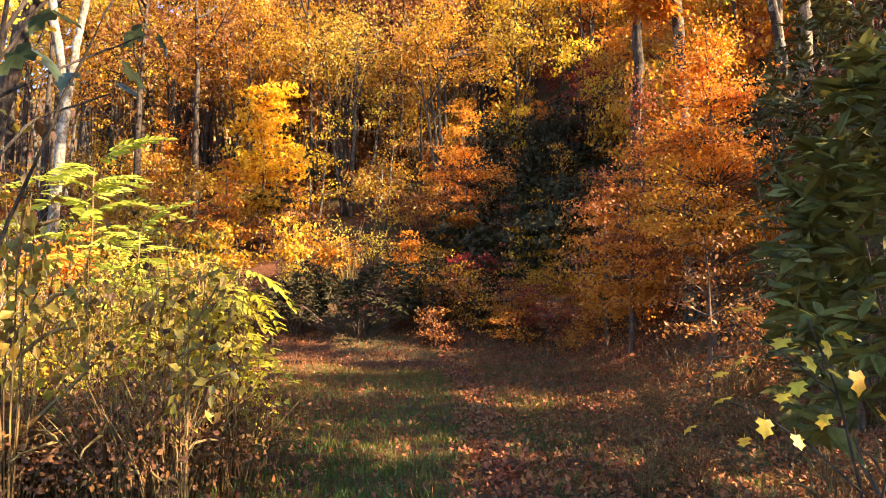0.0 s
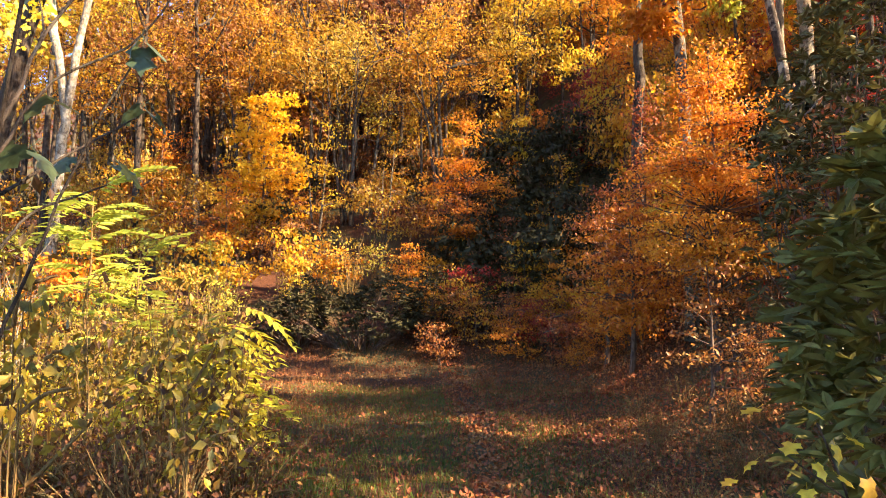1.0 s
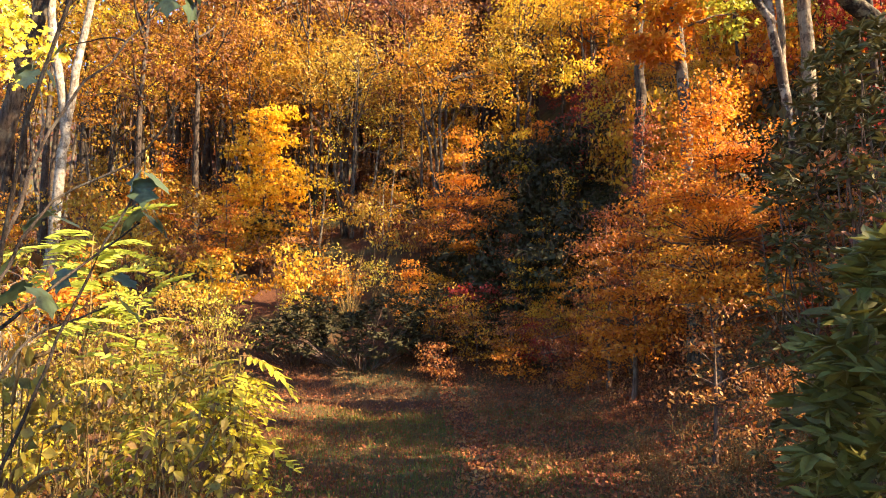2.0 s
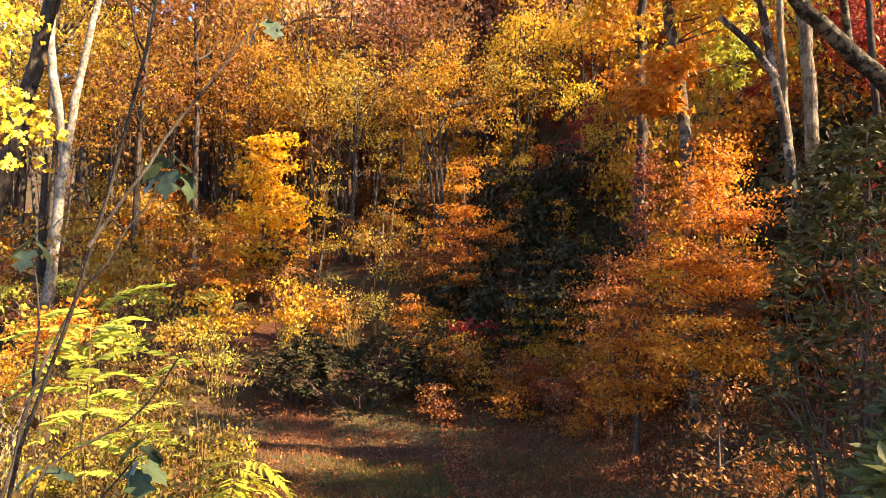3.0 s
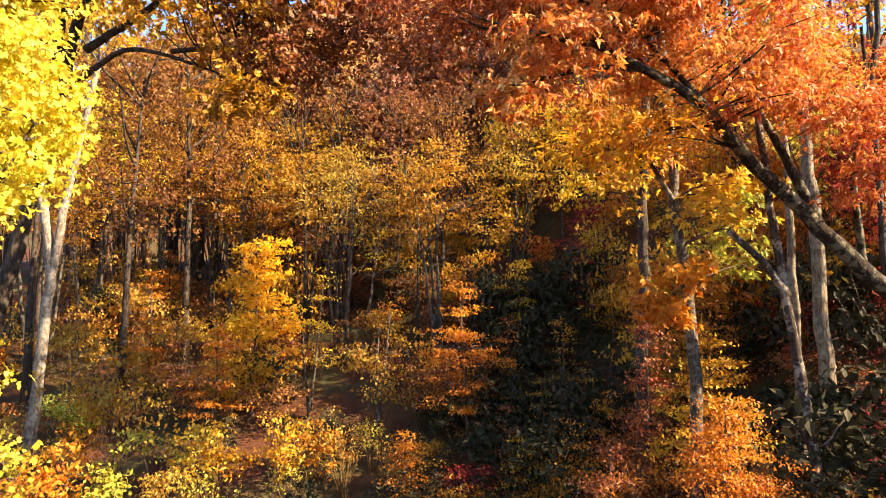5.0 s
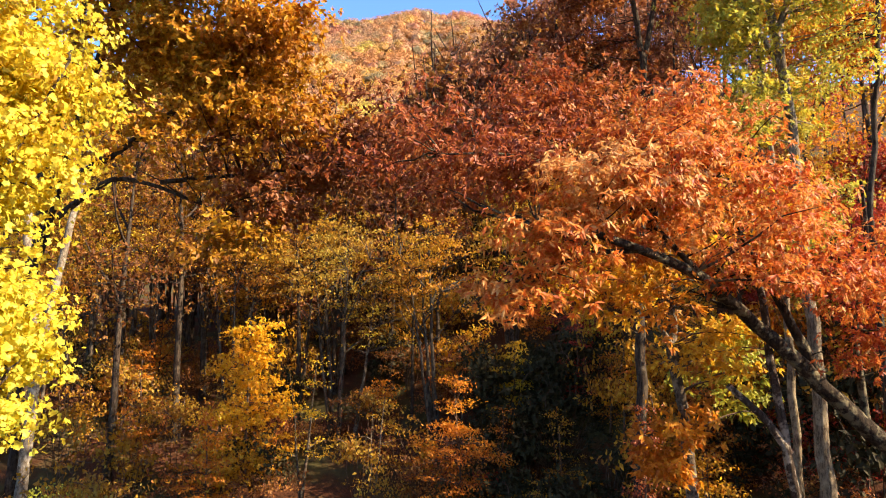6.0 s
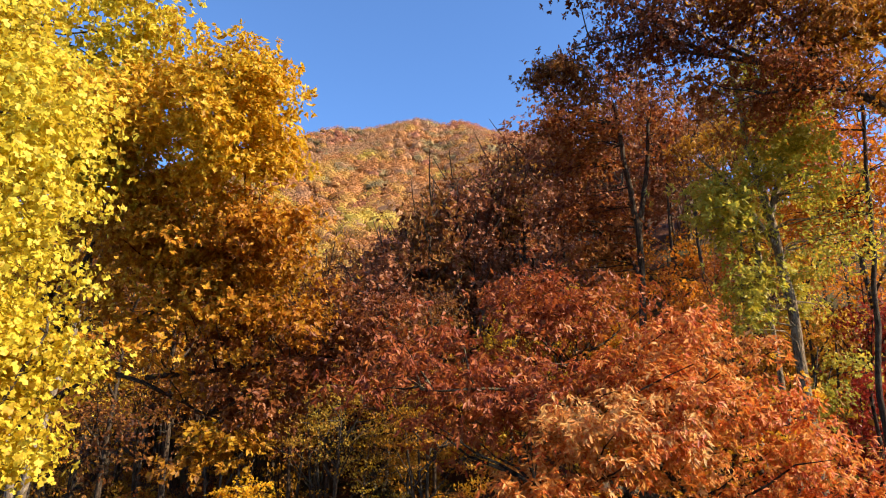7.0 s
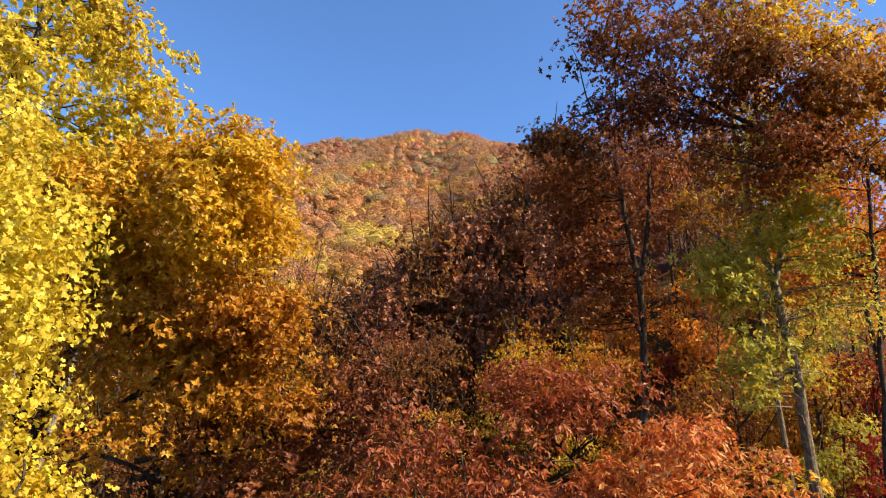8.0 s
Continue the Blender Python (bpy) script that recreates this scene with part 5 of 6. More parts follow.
brush_rng = np.random.default_rng(9)
taken = []
while len(taken) < 170:
    x, y = brush_rng.uniform(-24, 17), 21 + 22 * brush_rng.uniform() ** 1.4
    if any((x - a) ** 2 + (y - b) ** 2 < 1.5 for a, b in taken) or (-5.4 < x < 0 and y < 22.4):
        continue
    taken.append((x, y))
    left = ["straw", "orange", "amber", "lime", "oldgold", "russet"] if y < 24.5 else ["oldgold", "russet", "brown", "brown", "straw", "green", "russet"]
    right = ["green", "green", "green", "russet", "green", "green", "green", "crimson", "green"] if x < 6.2 else ["orange", "russet", "amber", "amber", "orange", "oldgold", "crimson"]
    high = ["orange", "amber", "gold", "oldgold", "crimson", "orange"]
    bush(brush_rng.choice(left if x < -1 + 0.1 * (y - 20) else high if y > 29.5 else right), x, y, brush_rng.uniform(0.8, 1.35))
for _ in range(48):
    x, y = brush_rng.uniform(9, 24), brush_rng.uniform(19, 42)
    if x < 0.72 * y + 1:
        bush(brush_rng.choice(["russet", "orange", "oldgold", "crimson", "orange", "amber"]), x, y, brush_rng.uniform(1.1, 1.7))
# foot of the bank and the clearing's rim
for kind, x, y, size in [("orange", 2.0, 20.3, 0.8), ("amber", 3.2, 20.0, 0.9), ("orange", 4.6, 19.5, 1.0), ("russet", 5.6, 21, 1.0), ("amber", 1.0, 21.4, 0.8), ("russet", 3.0, 18.2, 0.8), ("orange", 4.4, 17.0, 1.0), ("russet", 5.4, 15.2, 1.0), ("russet", 5.0, 11.6, 0.9), ("crimson", 6.3, 12.8, 1.0),
                         ("orange", 6.8, 11.6, 1.2), ("russet", 7.6, 10.6, 1.3), ("amber", 7.6, 12.0, 1.3), ("russet", 7.0, 14.4, 1.3), ("orange", 6.2, 16.2, 0.9), ("orange", 3.6, 16.6, 0.7),
                         ("amber", -0.6, 21.4, 0.9), ("straw", -1.6, 22.6, 1.1), ("straw", -3.2, 23.0, 1.2), ("lime", -2.4, 24.0, 1.1), ("oldgold", -0.6, 23.2, 1.1), ("straw", -4.4, 23.6, 1.2), ("lime", -4.9, 22.4, 1.0), ("lime", -7.2, 21.0, 1.2), ("straw", -8.4, 20.2, 1.1),
                         ("straw", -10, 19.5, 1.1), ("lime", -6.3, 19.4, 1.0), ("oldgold", -7.6, 18, 1.0), ("gold", -9.4, 17.6, 1.0), ("lime", -8.2, 15.4, 1.1), ("gold", -7.0, 14.2, 0.9),
                         ("gold", -11, 16, 1.2), ("amber", -12, 18.6, 1.3), ("orange", -13.5, 20.5, 1.3), ("russet", -15, 18, 1.2), ("russet", 4.6, 9.6, 0.6), ("green", 8.6, 13.2, 1.5), ("russet", 10.3, 19.4, 1.4), ("green", 10.9, 20.6, 1.5), ("russet", 10.5, 18.2, 1.3), ("crimson", 11.4, 19.6, 1.4), ("oldgold", 11.6, 21.6, 1.6), ("russet", 12.3, 20.0, 1.5), ("green", 12.9, 21.4, 1.5), ("green", 12.0, 18.6, 1.4), ("crimson", 13.2, 19.4, 1.6), ("orange", 5.6, 14.9, 1.3), ("russet", 6.6, 12.9, 1.4), ("orange", 7.4, 12.6, 1.3), ("orange", 4.7, 16.2, 1.2), ("amber", 4.6, 18.4, 1.1), ("russet", 6.0, 18.8, 1.1), ("orange", 3.6, 19.4, 1.1), ("orange", 2.8, 20.6, 1.1), ("russet", 0.6, 20.2, 0.9), ("crimson", 2.9, 19.0, 0.8), ("orange", 4.4, 20.6, 1.2)]:
    bush("fine_" + kind if kind in FINE else kind, x, y, size, "shrubs round the clearing")

# leafy underwood between the trunks
under_rng = np.random.default_rng(61)
for _ in range(26):
    x, y = under_rng.uniform(-21, 1), under_rng.uniform(29, 39)
    bush(under_rng.choice(["russet", "orange", "brown", "oldgold", "russet"]), x, y, under_rng.uniform(0.8, 1.2))

# underwood on the hill's brow
brow_rng = np.random.default_rng(44)
for _ in range(30):
    bush(brow_rng.choice(["brow_russet", "brow_gold"]), brow_rng.uniform(-40, -10), brow_rng.uniform(41, 62), brow_rng.uniform(1.7, 2.7))

for _ in range(22):
    bush("brow_russet", brow_rng.uniform(-10, 3), brow_rng.uniform(40, 58), brow_rng.uniform(1.3, 1.9))
for _ in range(14):
    bush("brow_russet", brow_rng.uniform(6, 22), brow_rng.uniform(42, 58), brow_rng.uniform(1.4, 2.0))

BUSHES["laurel_light"] = ("laurel", "rounded light green laurel bush in the sun", FERN, 2.2, 2.2, 240, 0.13, 190, 18, 0.4)
bush("laurel_light", -14.0, 26.4, 0.8)

# ---- lit thicket beside the clearing ----
THICKET = {
    "weed_yellow": ("weed_shrub", "tangled weedy shrub with yellow and brown leaves", VINE, 1.1, 0.6, 211, 0.115, 46, 5, 0.22, STRAW, 9, 0.5, True, MAPLE),
    "weed_lime": ("weed_shrub", "tangled weedy shrub with lime green leaves", SPROUT, 1.2, 0.5, 212, 0.12, 30, 5, 0.22, STRAW, 8, 0.5, True, MAPLE),
    "weed_dry": ("bramble", "dry brown bramble with few withered leaves", WITHERED, 0.8, 0.7, 213, 0.040, 50, 7, 0.24, STRAW, 20, 0.6, True),
    "weed_stalks": ("tall_weed", "tall thin weed with yellowing leaves", TANGLE, 1.7, 0.45, 214, 0.075, 40, 7, 0.2, STRAW, 7, 0.5, True),
    "weed_fern": ("weed_shrub", "feathery light green weed", FERN, 1.2, 0.5, 215, 0.06, 60, 12, 0.18, STRAW, 8, 0.5, True),
}
BUSHES.update(THICKET)
spots = []
while len(spots) < 105:
    y = brush_rng.uniform(4.6, 14.5)
    x = -1.6 - 0.30 * (y - 5.5) - brush_rng.uniform(0, 1) ** 1.1 * (1.6 + 0.55 * y)
    if any((x - a) ** 2 + (y - b) ** 2 < 0.1 for a, b in spots) or (x + 6.6) ** 2 + (y - 8.3) ** 2 < 0.2:
        continue
    spots.append((x, y))
    if y < 6.6:
        kind = "weed_" + brush_rng.choice(["dry", "dry", "dry", "dry", "stalks"])
    else:
        kind = "weed_" + brush_rng.choice(["yellow", "yellow", "yellow", "yellow", "lime", "stalks", "stalks", "stalks", "dry", "dry"])
    bush(kind, x, y, brush_rng.uniform(0.7, 1.2), "thicket beside the clearing")
for _ in range(26):
    y = brush_rng.uniform(4.7, 6.3)
    bush("weed_dry", -1.5 - brush_rng.uniform(0, 1) * (0.62 * y - 0.6), y, brush_rng.uniform(0.9, 1.25), "thicket beside the clearing")
# rough brush on the other side
for k in range(34):
    y = brush_rng.uniform(4.2, 11)
    bush("weed_dry", 1.3 + 0.22 * (y - 4.5) + brush_rng.uniform(0, 1) * (0.9 + 0.28 * y), y, brush_rng.uniform(0.45, 0.8), "brush beside the path")

# ---- single plants ----


def frond_mesh(rng, mat, length, leaflets, leaf, curve, name="frond"):
    """One feather-shaped leaf: a bowed rib with paired leaflets, along +x."""
    u = np.linspace(0, 1, leaflets)
    rib = np.stack([u * length * (1 - 0.12 * curve), np.zeros(leaflets), length * (0.25 * u - curve * u * u)], 1)
    pts, along = [], []
    for side in (-1, 1):
        pts.append(rib[2:])
        along.append(np.stack([np.full(leaflets - 2, 0.35), np.full(leaflets - 2, side * 1.0), np.full(leaflets - 2, -0.35)], 1) * 2)
    v, f = leaf_set(rng, np.concatenate(pts), leaf, leaf * 0.3, BLADE, 2.5, 0.0, np.concatenate(along), 0.2)
    tv, tf = tubes([(rib, np.linspace(0.006, 0.002, leaflets))], 4)
    return tri_mesh(name, np.concatenate([v, tv]), np.concatenate([f, tf + len(v)]), [mat, STRAW], np.concatenate([np.zeros(len(f)), np.ones(len(tf))]))


def leaflet_frond(parent, m, rng, shapes, ribs, i, leaflets):
    """A frond whose leaflets are pieces of their own."""
    mesh, rib = ribs[i % len(ribs)]
    fr = part("frond", mesh, parent, m=m)
    for side in (-1, 1):
        for j in range(2, leaflets):
            k = 1.15 - 0.75 * abs(j / leaflets - 0.45)
            turn = Matrix.Rotation(side * (1.25 - 0.5 * j / leaflets) + rng.uniform(-0.12, 0.12), 4, "Z") @ Matrix.Rotation(rng.uniform(0.1, 0.45), 4, "Y") @ Matrix.Rotation(rng.uniform(-0.3, 0.3), 4, "X")
            part("leaflet", shapes[(i + j) % 3], fr, m=Matrix.Translation(rib[j]) @ turn @ Matrix.Scale(k, 4))
    return fr


def feather_plant(name, x, y, tall, fronds, length, mat, label, seed, leaf=0.11, curve=0.35, lean=(0, 0), spread=0.35, leaflets=15, rise=0.0, single=False):
    rng = np.random.default_rng(seed)
    b = np.array(on(x, y))
    root = thing(name, b, label, "plant")
    top = np.array([lean[0], lean[1], tall])
    q = bend(rng, [(0, 0, 0), (lean[0] * 0.4, lean[1] * 0.4, tall * 0.5), top], 10, 0.06)
    v, f = tubes([(q, np.linspace(0.022, 0.010, 10))], 6)
    part("stem", tri_mesh("stem", v, f, [STRAW], smooth=True), root)
    shapes = [frond_mesh(rng, mat, length, leaflets, leaf, curve * k) for k in (0.7, 1.0, 1.4)]
    if single:
        o, t = BLADE
        leaves = [tri_mesh("leaflet", o * np.array([leaf, leaf * w, leaf * w]), t, [mat]) for w in (0.32, 0.37, 0.42)]
        ribs = []
        for c in (0.7, 1.0, 1.4):
            u = np.linspace(0, 1, leaflets)
            rib = np.stack([u * length * (1 - 0.12 * curve * c), np.zeros(leaflets), length * (0.25 * u - curve * c * u * u)], 1)
            v, f = tubes([(rib, np.linspace(0.006, 0.002, leaflets))], 4)
            ribs.append((tri_mesh("rib", v, f, [STRAW], smooth=True), rib))
    for i in range(fronds):
        k = 1 - spread * (i / fronds)
        p = [float(np.interp(k, np.linspace(0, 1, 10), q[:, j])) for j in range(3)]
        m = (Matrix.Translation(p) @ Matrix.Rotation(i * 2.4 + rng.uniform(-0.3, 0.3), 4, "Z") @ Matrix.Rotation(rng.uniform(-0.5, 0.15) - rise * k * k, 4, "Y") @ Matrix.Scale(rng.uniform(0.75, 1.15), 4))
        if single:
            leaflet_frond(root, m, rng, leaves, ribs, i, leaflets)
        else:
            part("frond", shapes[i % 3], root, kind="stuff", m=m)
    return root


feather_plant("sumac", -4.9, 9.2, 3.5, 17, 0.95, FERN, "tall thin sumac with feathery lime green fronds", 301, 0.20, 0.7, (0, 0), 0.42, 17, 0.35, True)
feather_plant("sumac", -4.1, 8.7, 2.5, 13, 0.75, FERN, "thin sumac with feathery light green fronds", 302, 0.17, 0.7, (0.1, 0), 0.45, 15, 0.35, True)
feather_plant("walnut_sprout", -2.55, 7.5, 2.0, 17, 0.75, SPROUT, "arching sprout with drooping yellow-green fronds", 304, 0.19, 0.9, (0.25, 0), 0.6, 12, -0.35, True)
feather_plant("walnut_sprout", -2.75, 7.7, 1.7, 14, 0.7, VINE, "arching sprout with drooping yellow fronds", 305, 0.18, 0.95, (0.2, 0), 0.6, 12, -0.35, True)
feather_plant("walnut_sprout", -2.9, 8.8, 1.6, 9, 0.65, SPROUT, "arching sprout with drooping yellow-green fronds", 310, 0.17, 0.9, (0.1, 0), 0.6, 12, -0.4, True)
feather_plant("walnut_sprout", -3.1, 6.9, 1.5, 8, 0.6, SPROUT, "arching sprout with drooping yellow-green fronds", 306, 0.17, 0.9, (0.1, 0), 0.6, 12, -0.3, True)


def lobed_leaf(rng, mat, size, cup):
    o, t = MAPLE
    _h = [(-0.06, 0.16), (-0.12, 0.34), (0.04, 0.40), (0.20, 0.56), (0.30, 0.36), (0.42, 0.30), (0.62, 0.52), (0.70, 0.34), (0.80, 0.14)]
    rim = [(0, 0)] + _h + [(1.0, 0)] + [(a, -b) for a, b in reversed(_h)]
    inner = [(0.3 + 0.45 * (a - 0.3), 0.45 * b) for a, b in rim]
    n = len(rim)
    z = lambda a, b: -cup * a * a - 0.5 * cup * b * b + 0.06 * math.sin(9 * b) * abs(b)
    v = [(0.3, 0, z(0.3, 0) - 0.02)] + [(a, b, z(a, b)) for a, b in inner] + [(a, b, z(a, b)) for a, b in rim]
    f = []
    for i in range(n):
        j = (i + 1) % n
        f += [(0, i + 1, j + 1), (i + 1, n + i + 1, n + j + 1), (i + 1, n + j + 1, j + 1)]
    st, sf = tubes([(np.array([(-0.45, 0, 0.12), (-0.2, 0, 0.05), (0.02, 0, 0)]), np.array([0.014, 0.012, 0.010]))], 4)
    v, f = np.concatenate([np.array(v), st]), np.concatenate([np.array(f), sf + len(v)])
    return tri_mesh("leaf", v * size, f, [mat], smooth=True)


def big_leaf_sapling(name, base, label, mat, shoots, leaves, seed, size):
    """shoots: lines of stems; leaves: (x, y, z, scale, yaw, tip down in degrees)."""
    rng = np.random.default_rng(seed)
    b = np.array(on(*base))
    root = thing(name, b, label, "sapling")
    for i, (pts, r0, r1) in enumerate(shoots):
        v, f = tubes([(bend(rng, pts, 12, 0.03) - b, np.linspace(r0, r1, 12))], 6)
        part("stem" if i == 0 else "shoot", tri_mesh("stem", v, f, [DARKBARK], smooth=True), root)
    shapes = [lobed_leaf(rng, mat, size, c) for c in (0.1, 0.3, 0.5)]
    for i, (x, y, z, k, yaw, down) in enumerate(leaves):
        part("leaf", shapes[i % 3], root, m=Matrix.Translation(np.array((x, y, z)) - b) @ Matrix.Rotation(radians(yaw), 4, "Z") @ Matrix.Rotation(radians(down), 4, "Y")
             @ Matrix.Rotation(rng.uniform(-0.3, 0.3), 4, "X") @ Matrix.Scale(k, 4))
    return root


PALE_TWIG = bark_material("bleached_twigs", (0.13, 0.09, 0.055), (0.28, 0.21, 0.14), (0.33, 0.28, 0.21), 0.4, 20, 0.2)


def dead_shrub(x, y, tall, wide, seed):
    """A bare bush of pale forking twigs."""
    rng = np.random.default_rng(seed)
    b = np.array(on(x, y))
    root = thing("dead_shrub", b, "bare dead shrub of pale bleached twigs", "shrub")
    lines = []
    for _ in range(9):
        a = rng.uniform(0, 6.28)
        e = np.array([math.cos(a) * wide * rng.uniform(0.3, 1), math.sin(a) * wide * rng.uniform(0.3, 1), tall * rng.uniform(0.6, 1)])
        q = bend(rng, [(0, 0, 0), e * np.array([0.4, 0.4, 0.6]), e], 9, 0.4)
        lines.append((q, np.linspace(0.016, 0.004, 9)))
        for _ in range(7):
            p = q[rng.integers(3, 9)]
            d = rng.normal(size=3) * 0.3 + (e - p) * 0.2 + np.array([0, 0, 0.1])
            lines.append((bend(rng, [p, p + d * 0.6 + rng.normal(size=3) * 0.04, p + d], 5, 0.5), np.linspace(0.006, 0.002, 5)))
    v, f = tubes(lines, 4)
    part("twigwork", tri_mesh("twigwork", v, f, [PALE_TWIG], smooth=True), root, kind="stuff")


dead_shrub(-6.0, 8.9, 3.2, 1.0, 330)
dead_shrub(-6.9, 10.2, 3.4, 1.1, 331)

big_leaf_sapling("moosewood_sapling", (-1.75, 2.7), "tall thin sapling with big dark green lobed leaves", MAPLE_GREEN,
    [([on(-1.75, 2.7), (-1.82, 2.55, 2.0), (-1.55, 2.3, 3.0), (-1.12, 2.05, 3.9), (-0.95, 1.98, 4.4), (-0.91, 1.96, 4.82)], 0.012, 0.004),
     ([(-1.8, 2.55, 2.3), (-1.65, 2.9, 2.6), (-1.53, 3.25, 2.86)], 0.008, 0.004), ([(-1.78, 2.5, 2.3), (-2.0, 3.2, 3.3), (-1.9, 3.8, 4.0), (-1.72, 4.0, 4.42)], 0.012, 0.004),
     ([(-1.8, 2.6, 1.6), (-1.5, 2.6, 2.4), (-1.24, 2.6, 2.92)], 0.008, 0.004), ([(-1.2, 2.1, 3.75), (-1.0, 2.5, 4.4), (-0.9, 2.85, 4.84)], 0.007, 0.003),
     ([(-1.84, 2.6, 2.4), (-1.75, 2.85, 2.92), (-1.44, 2.9, 3.04), (-1.32, 2.9, 3.15), (-1.22, 2.9, 3.34)], 0.008, 0.004), ([(-1.85, 2.6, 2.0), (-1.8, 2.85, 2.32), (-1.49, 2.9, 2.45)], 0.009, 0.004),
     ([(-1.98, 3.15, 3.2), (-2.3, 3.7, 3.5), (-2.58, 4.05, 3.92)], 0.008, 0.004), ([(-1.9, 3.8, 4.0), (-2.1, 4.0, 4.12), (-2.42, 4.1, 4.1)], 0.007, 0.003)],
    [(-0.94, 1.96, 4.85, 1.12, 176, 14), (-0.86, 1.99, 4.85, 1.0, -14, 34), (-0.90, 1.92, 4.75, 0.95, -82, 76), (-0.95, 2.0, 4.77, 0.9, 200, 48), (-0.93, 2.06, 4.84, 0.9, 110, 30),
     (-0.86, 2.9, 4.86, 0.62, 8, 34), (-0.84, 2.86, 4.83, 0.5, -50, 66), (-0.92, 2.9, 4.82, 0.5, 200, 60),
     (-1.76, 3.98, 4.47, 0.95, 178, 24), (-1.68, 4.0, 4.45, 1.0, -8, 32), (-1.73, 3.95, 4.38, 0.9, 268, 66), (-1.62, 4.0, 4.36, 0.8, -30, 60), (-1.82, 4.0, 4.36, 0.8, 215, 55),
     (-2.62, 4.06, 3.96, 0.8, 180, 30), (-2.54, 4.06, 3.95, 0.8, 0, 36), (-2.58, 4.0, 3.90, 0.75, 265, 64), (-2.44, 4.1, 4.12, 0.6, 190, 40),
     (-1.24, 2.6, 2.98, 0.6, 190, 50), (-1.2, 2.6, 2.97, 0.6, 0, 40), (-1.22, 2.6, 2.95, 0.6, 280, 70),
     (-1.55, 3.3, 2.92, 0.7, 200, 30), (-1.5, 3.28, 2.90, 0.7, -20, 40), (-1.46, 3.3, 2.88, 0.65, 20, 50), (-1.83, 3.0, 2.88, 0.8, 180, 20), (-1.8, 3.0, 2.86, 0.7, 0, 20), (-1.98, 3.0, 2.66, 0.7, 200, 40),
     (-1.78, 3.1, 2.62, 0.6, 250, 40), (-1.6, 3.2, 2.60, 0.6, 0, 30), (-1.66, 2.6, 2.54, 0.7, 190, 30), (-1.62, 2.6, 2.52, 0.7, -10, 30), (-1.28, 2.6, 2.46, 0.65, 10, 40)],
    401, 0.195)
big_leaf_sapling("maple_sapling", (1.75, 2.75), "low maple sapling with yellow and orange lobed leaves", AMBER_LEAF,
    [([on(1.75, 2.75), (1.7, 2.75, 0.7), (1.6, 2.75, 1.2), (1.5, 2.75, 1.45)], 0.009, 0.004), ([(1.7, 2.75, 0.75), (1.4, 2.7, 1.0), (1.15, 2.7, 1.12)], 0.006, 0.003),
     ([(1.72, 2.75, 0.6), (1.8, 2.7, 0.95), (1.9, 2.7, 1.15)], 0.006, 0.003), ([(1.6, 2.75, 1.15), (1.4, 2.75, 1.3), (1.25, 2.8, 1.45)], 0.005, 0.003)],
    [(x, y, z, k, yaw, down) for (x, y, z, k), yaw, down in zip(
        [(1.28, 2.8, 1.50, 1.0), (1.50, 2.8, 1.49, 0.9), (1.57, 2.75, 1.36, 0.9), (1.40, 2.75, 1.37, 1.0), (1.46, 2.7, 1.30, 0.9), (1.24, 2.75, 1.30, 0.8), (1.13, 2.7, 1.24, 0.8), (1.14, 2.7, 1.14, 0.9), (1.26, 2.65, 1.06, 0.9),
         (1.55, 2.7, 1.25, 0.8), (1.42, 2.7, 1.20, 0.9), (1.66, 2.7, 1.24, 1.2), (1.34, 2.65, 1.16, 0.8), (1.72, 2.65, 1.08, 1.0), (1.0, 2.7, 1.03, 0.7), (1.38, 2.65, 1.0, 0.8), (1.60, 2.7, 1.40, 0.8), (1.50, 2.65, 1.08, 0.8), (1.20, 2.7, 0.98, 0.7), (1.80, 2.65, 1.02, 0.9)],
        [190, 340, 285, 215, 300, 180, 200, 185, 255, 320, 240, 290, 225, 330, 190, 275, 350, 210, 240, 300], [12, 18, 50, 28, 45, 20, 16, 10, 48, 30, 35, 62, 26, 40, 12, 52, 22, 30, 25, 44])],
    402, 0.078)

# ---- grass and fallen leaves ----


def scatter(rng, n, x0, x1, y0, y1, keep):
    x, y = rng.uniform(x0, x1, n), y0 + (y1 - y0) * rng.uniform(size=n) ** 1.25
    k = keep(x, y) > rng.uniform(size=n)
    return x[k], y[k]


def path_x(y):
    return 0.18 + 0.25 * np.sin(y / 5.0) + 0.012 * y


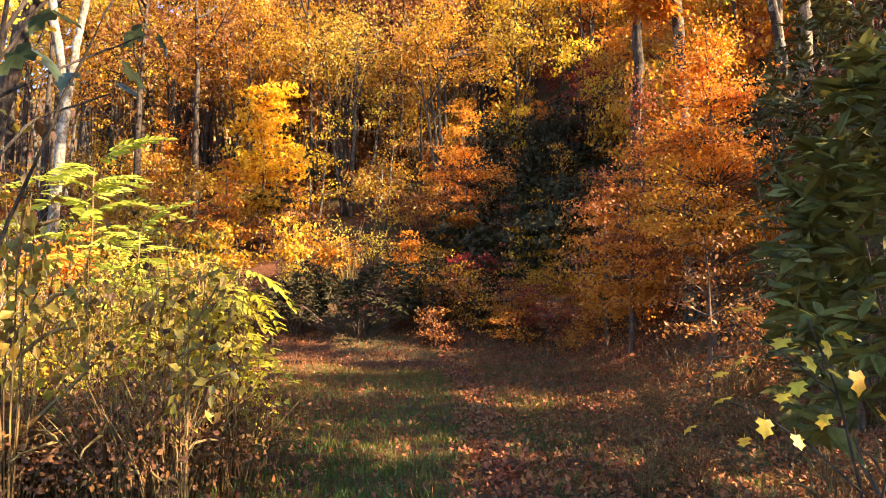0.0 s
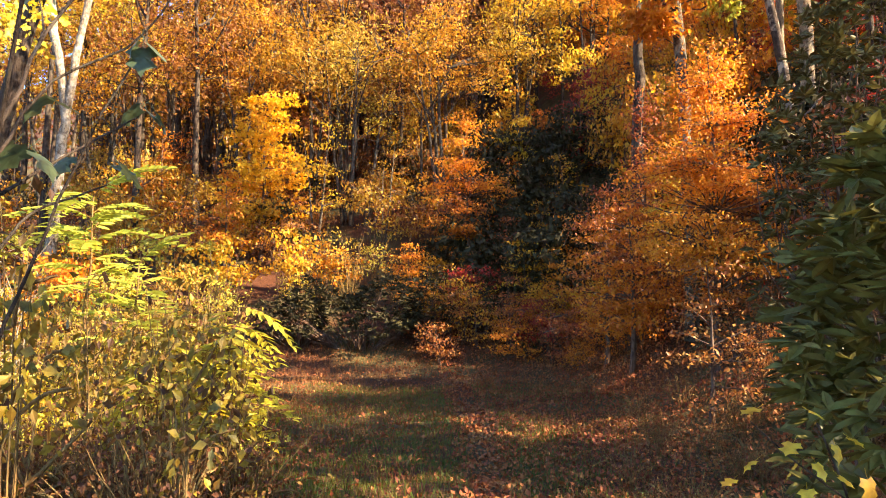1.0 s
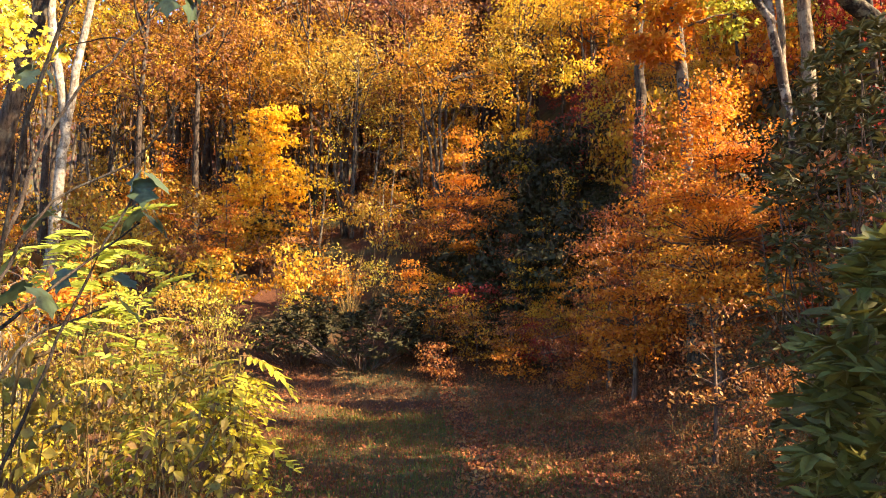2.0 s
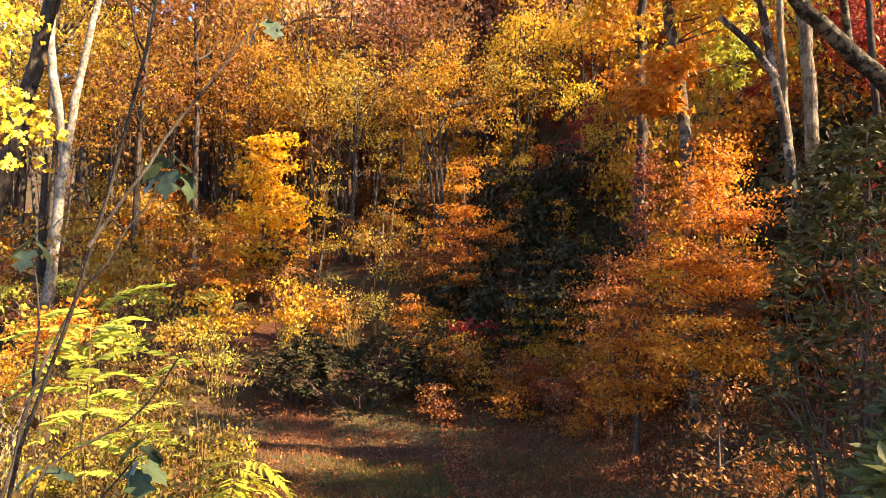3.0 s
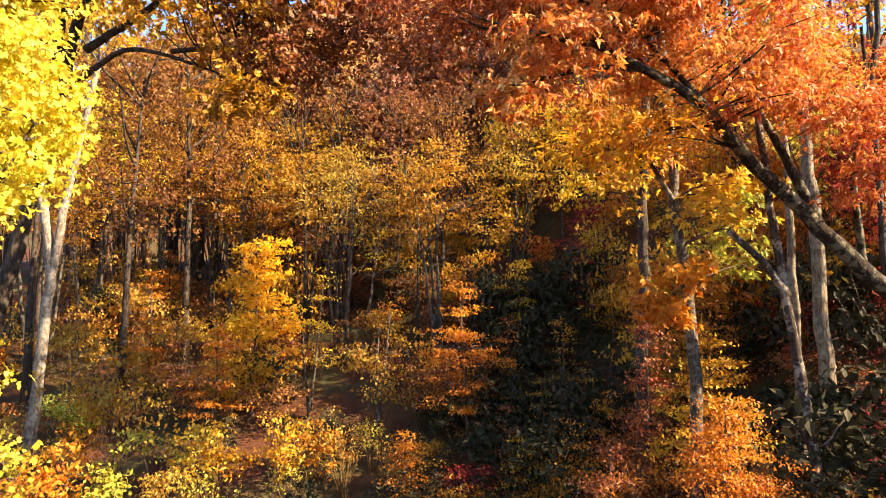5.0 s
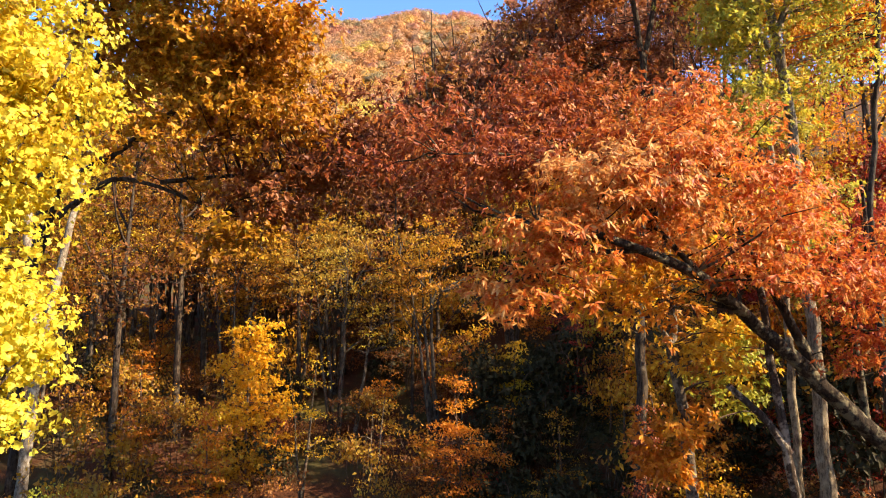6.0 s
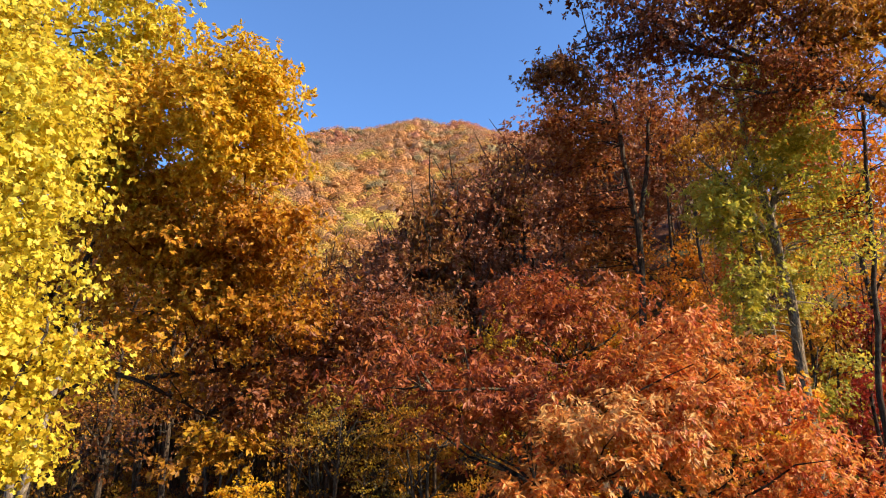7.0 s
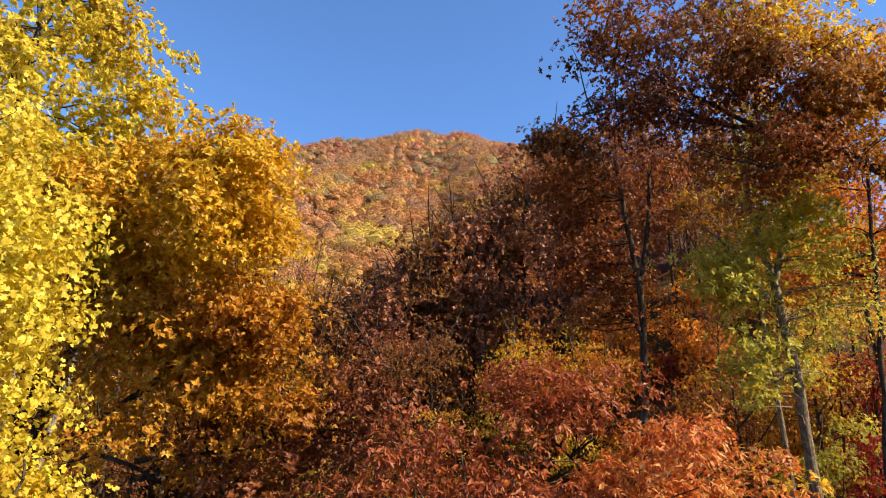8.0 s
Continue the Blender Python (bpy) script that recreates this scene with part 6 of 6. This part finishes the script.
def blades(name, label, mat, n, area, tall, wide, keep, seed):
    rng = np.random.default_rng(seed)
    x, y = scatter(rng, n, *area, keep)
    p = np.stack([x, y, height(x, y) - 0.01], 1)
    k = len(p)
    h = tall * rng.uniform(0.4, 1.3, k)
    a = rng.uniform(0, 6.28, k)
    s = np.stack([np.cos(a), np.sin(a), np.zeros(k)], 1) * wide / 2
    tip = np.stack([rng.normal(size=k) * 0.35 * h, rng.normal(size=k) * 0.35 * h, h], 1)
    mid = tip * np.array([0.35, 0.35, 0.62])
    v = np.stack([p - s, p + s, p + mid - s * 0.8, p + mid + s * 0.8, p + tip], 1).reshape(-1, 3)
    f = (np.array([(0, 1, 3), (0, 3, 2), (2, 3, 4)])[None] + (np.arange(k) * 5)[:, None, None]).reshape(-1, 3)
    tagged(new(name, tri_mesh(name, v, f, [mat])), label, "grass", kind="stuff")


def meadow(x, y):
    patch = 0.5 + 0.5 * np.sin(1.3 * x + 0.8 * np.sin(0.9 * y)) * np.sin(0.8 * y + 0.5 * x)
    off = np.abs(x - path_x(y))
    return np.clip(off / 0.35 - 0.3, 0, 1) * np.clip(1.25 - np.abs(x + 0.2) / 3.4, 0, 1) * (0.25 + 0.75 * patch)


blades("grass", "short green grass of the clearing", GRASS, 80000, (-3.6, 3.4, 3.4, 16), 0.10, 0.009, meadow, 501)
blades("dry_grass", "tall brown dry grass at the clearing's rim", DRYGRASS, 30000, (-5, 5, 4, 20.5), 0.19, 0.008,
       lambda x, y: np.clip(np.abs(x - path_x(y)) / 0.5 - 0.3, 0, 1) * np.clip((y - 6) / 9, 0.15, 1), 502)


def fallen():
    rng = np.random.default_rng(503)
    x, y = scatter(rng, 170000, -6, 8, 2.8, 22, lambda x, y: 0.17 + 0.7 * (np.abs(x - path_x(y)) < 0.4) + 0.5 * (x > 0.8))
    p = np.stack([x, y, height(x, y) + rng.uniform(0.0, 0.05, len(x))], 1)
    v, f = leaf_set(rng, p, 0.058, 0.040, KITE, 1.6, 0.0, None, 0.45)
    tagged(new("fallen_leaves", tri_mesh("fallen_leaves", v, f, [LITTER])), "brown and red fallen leaves over the ground", "leaves", kind="stuff")


fallen()
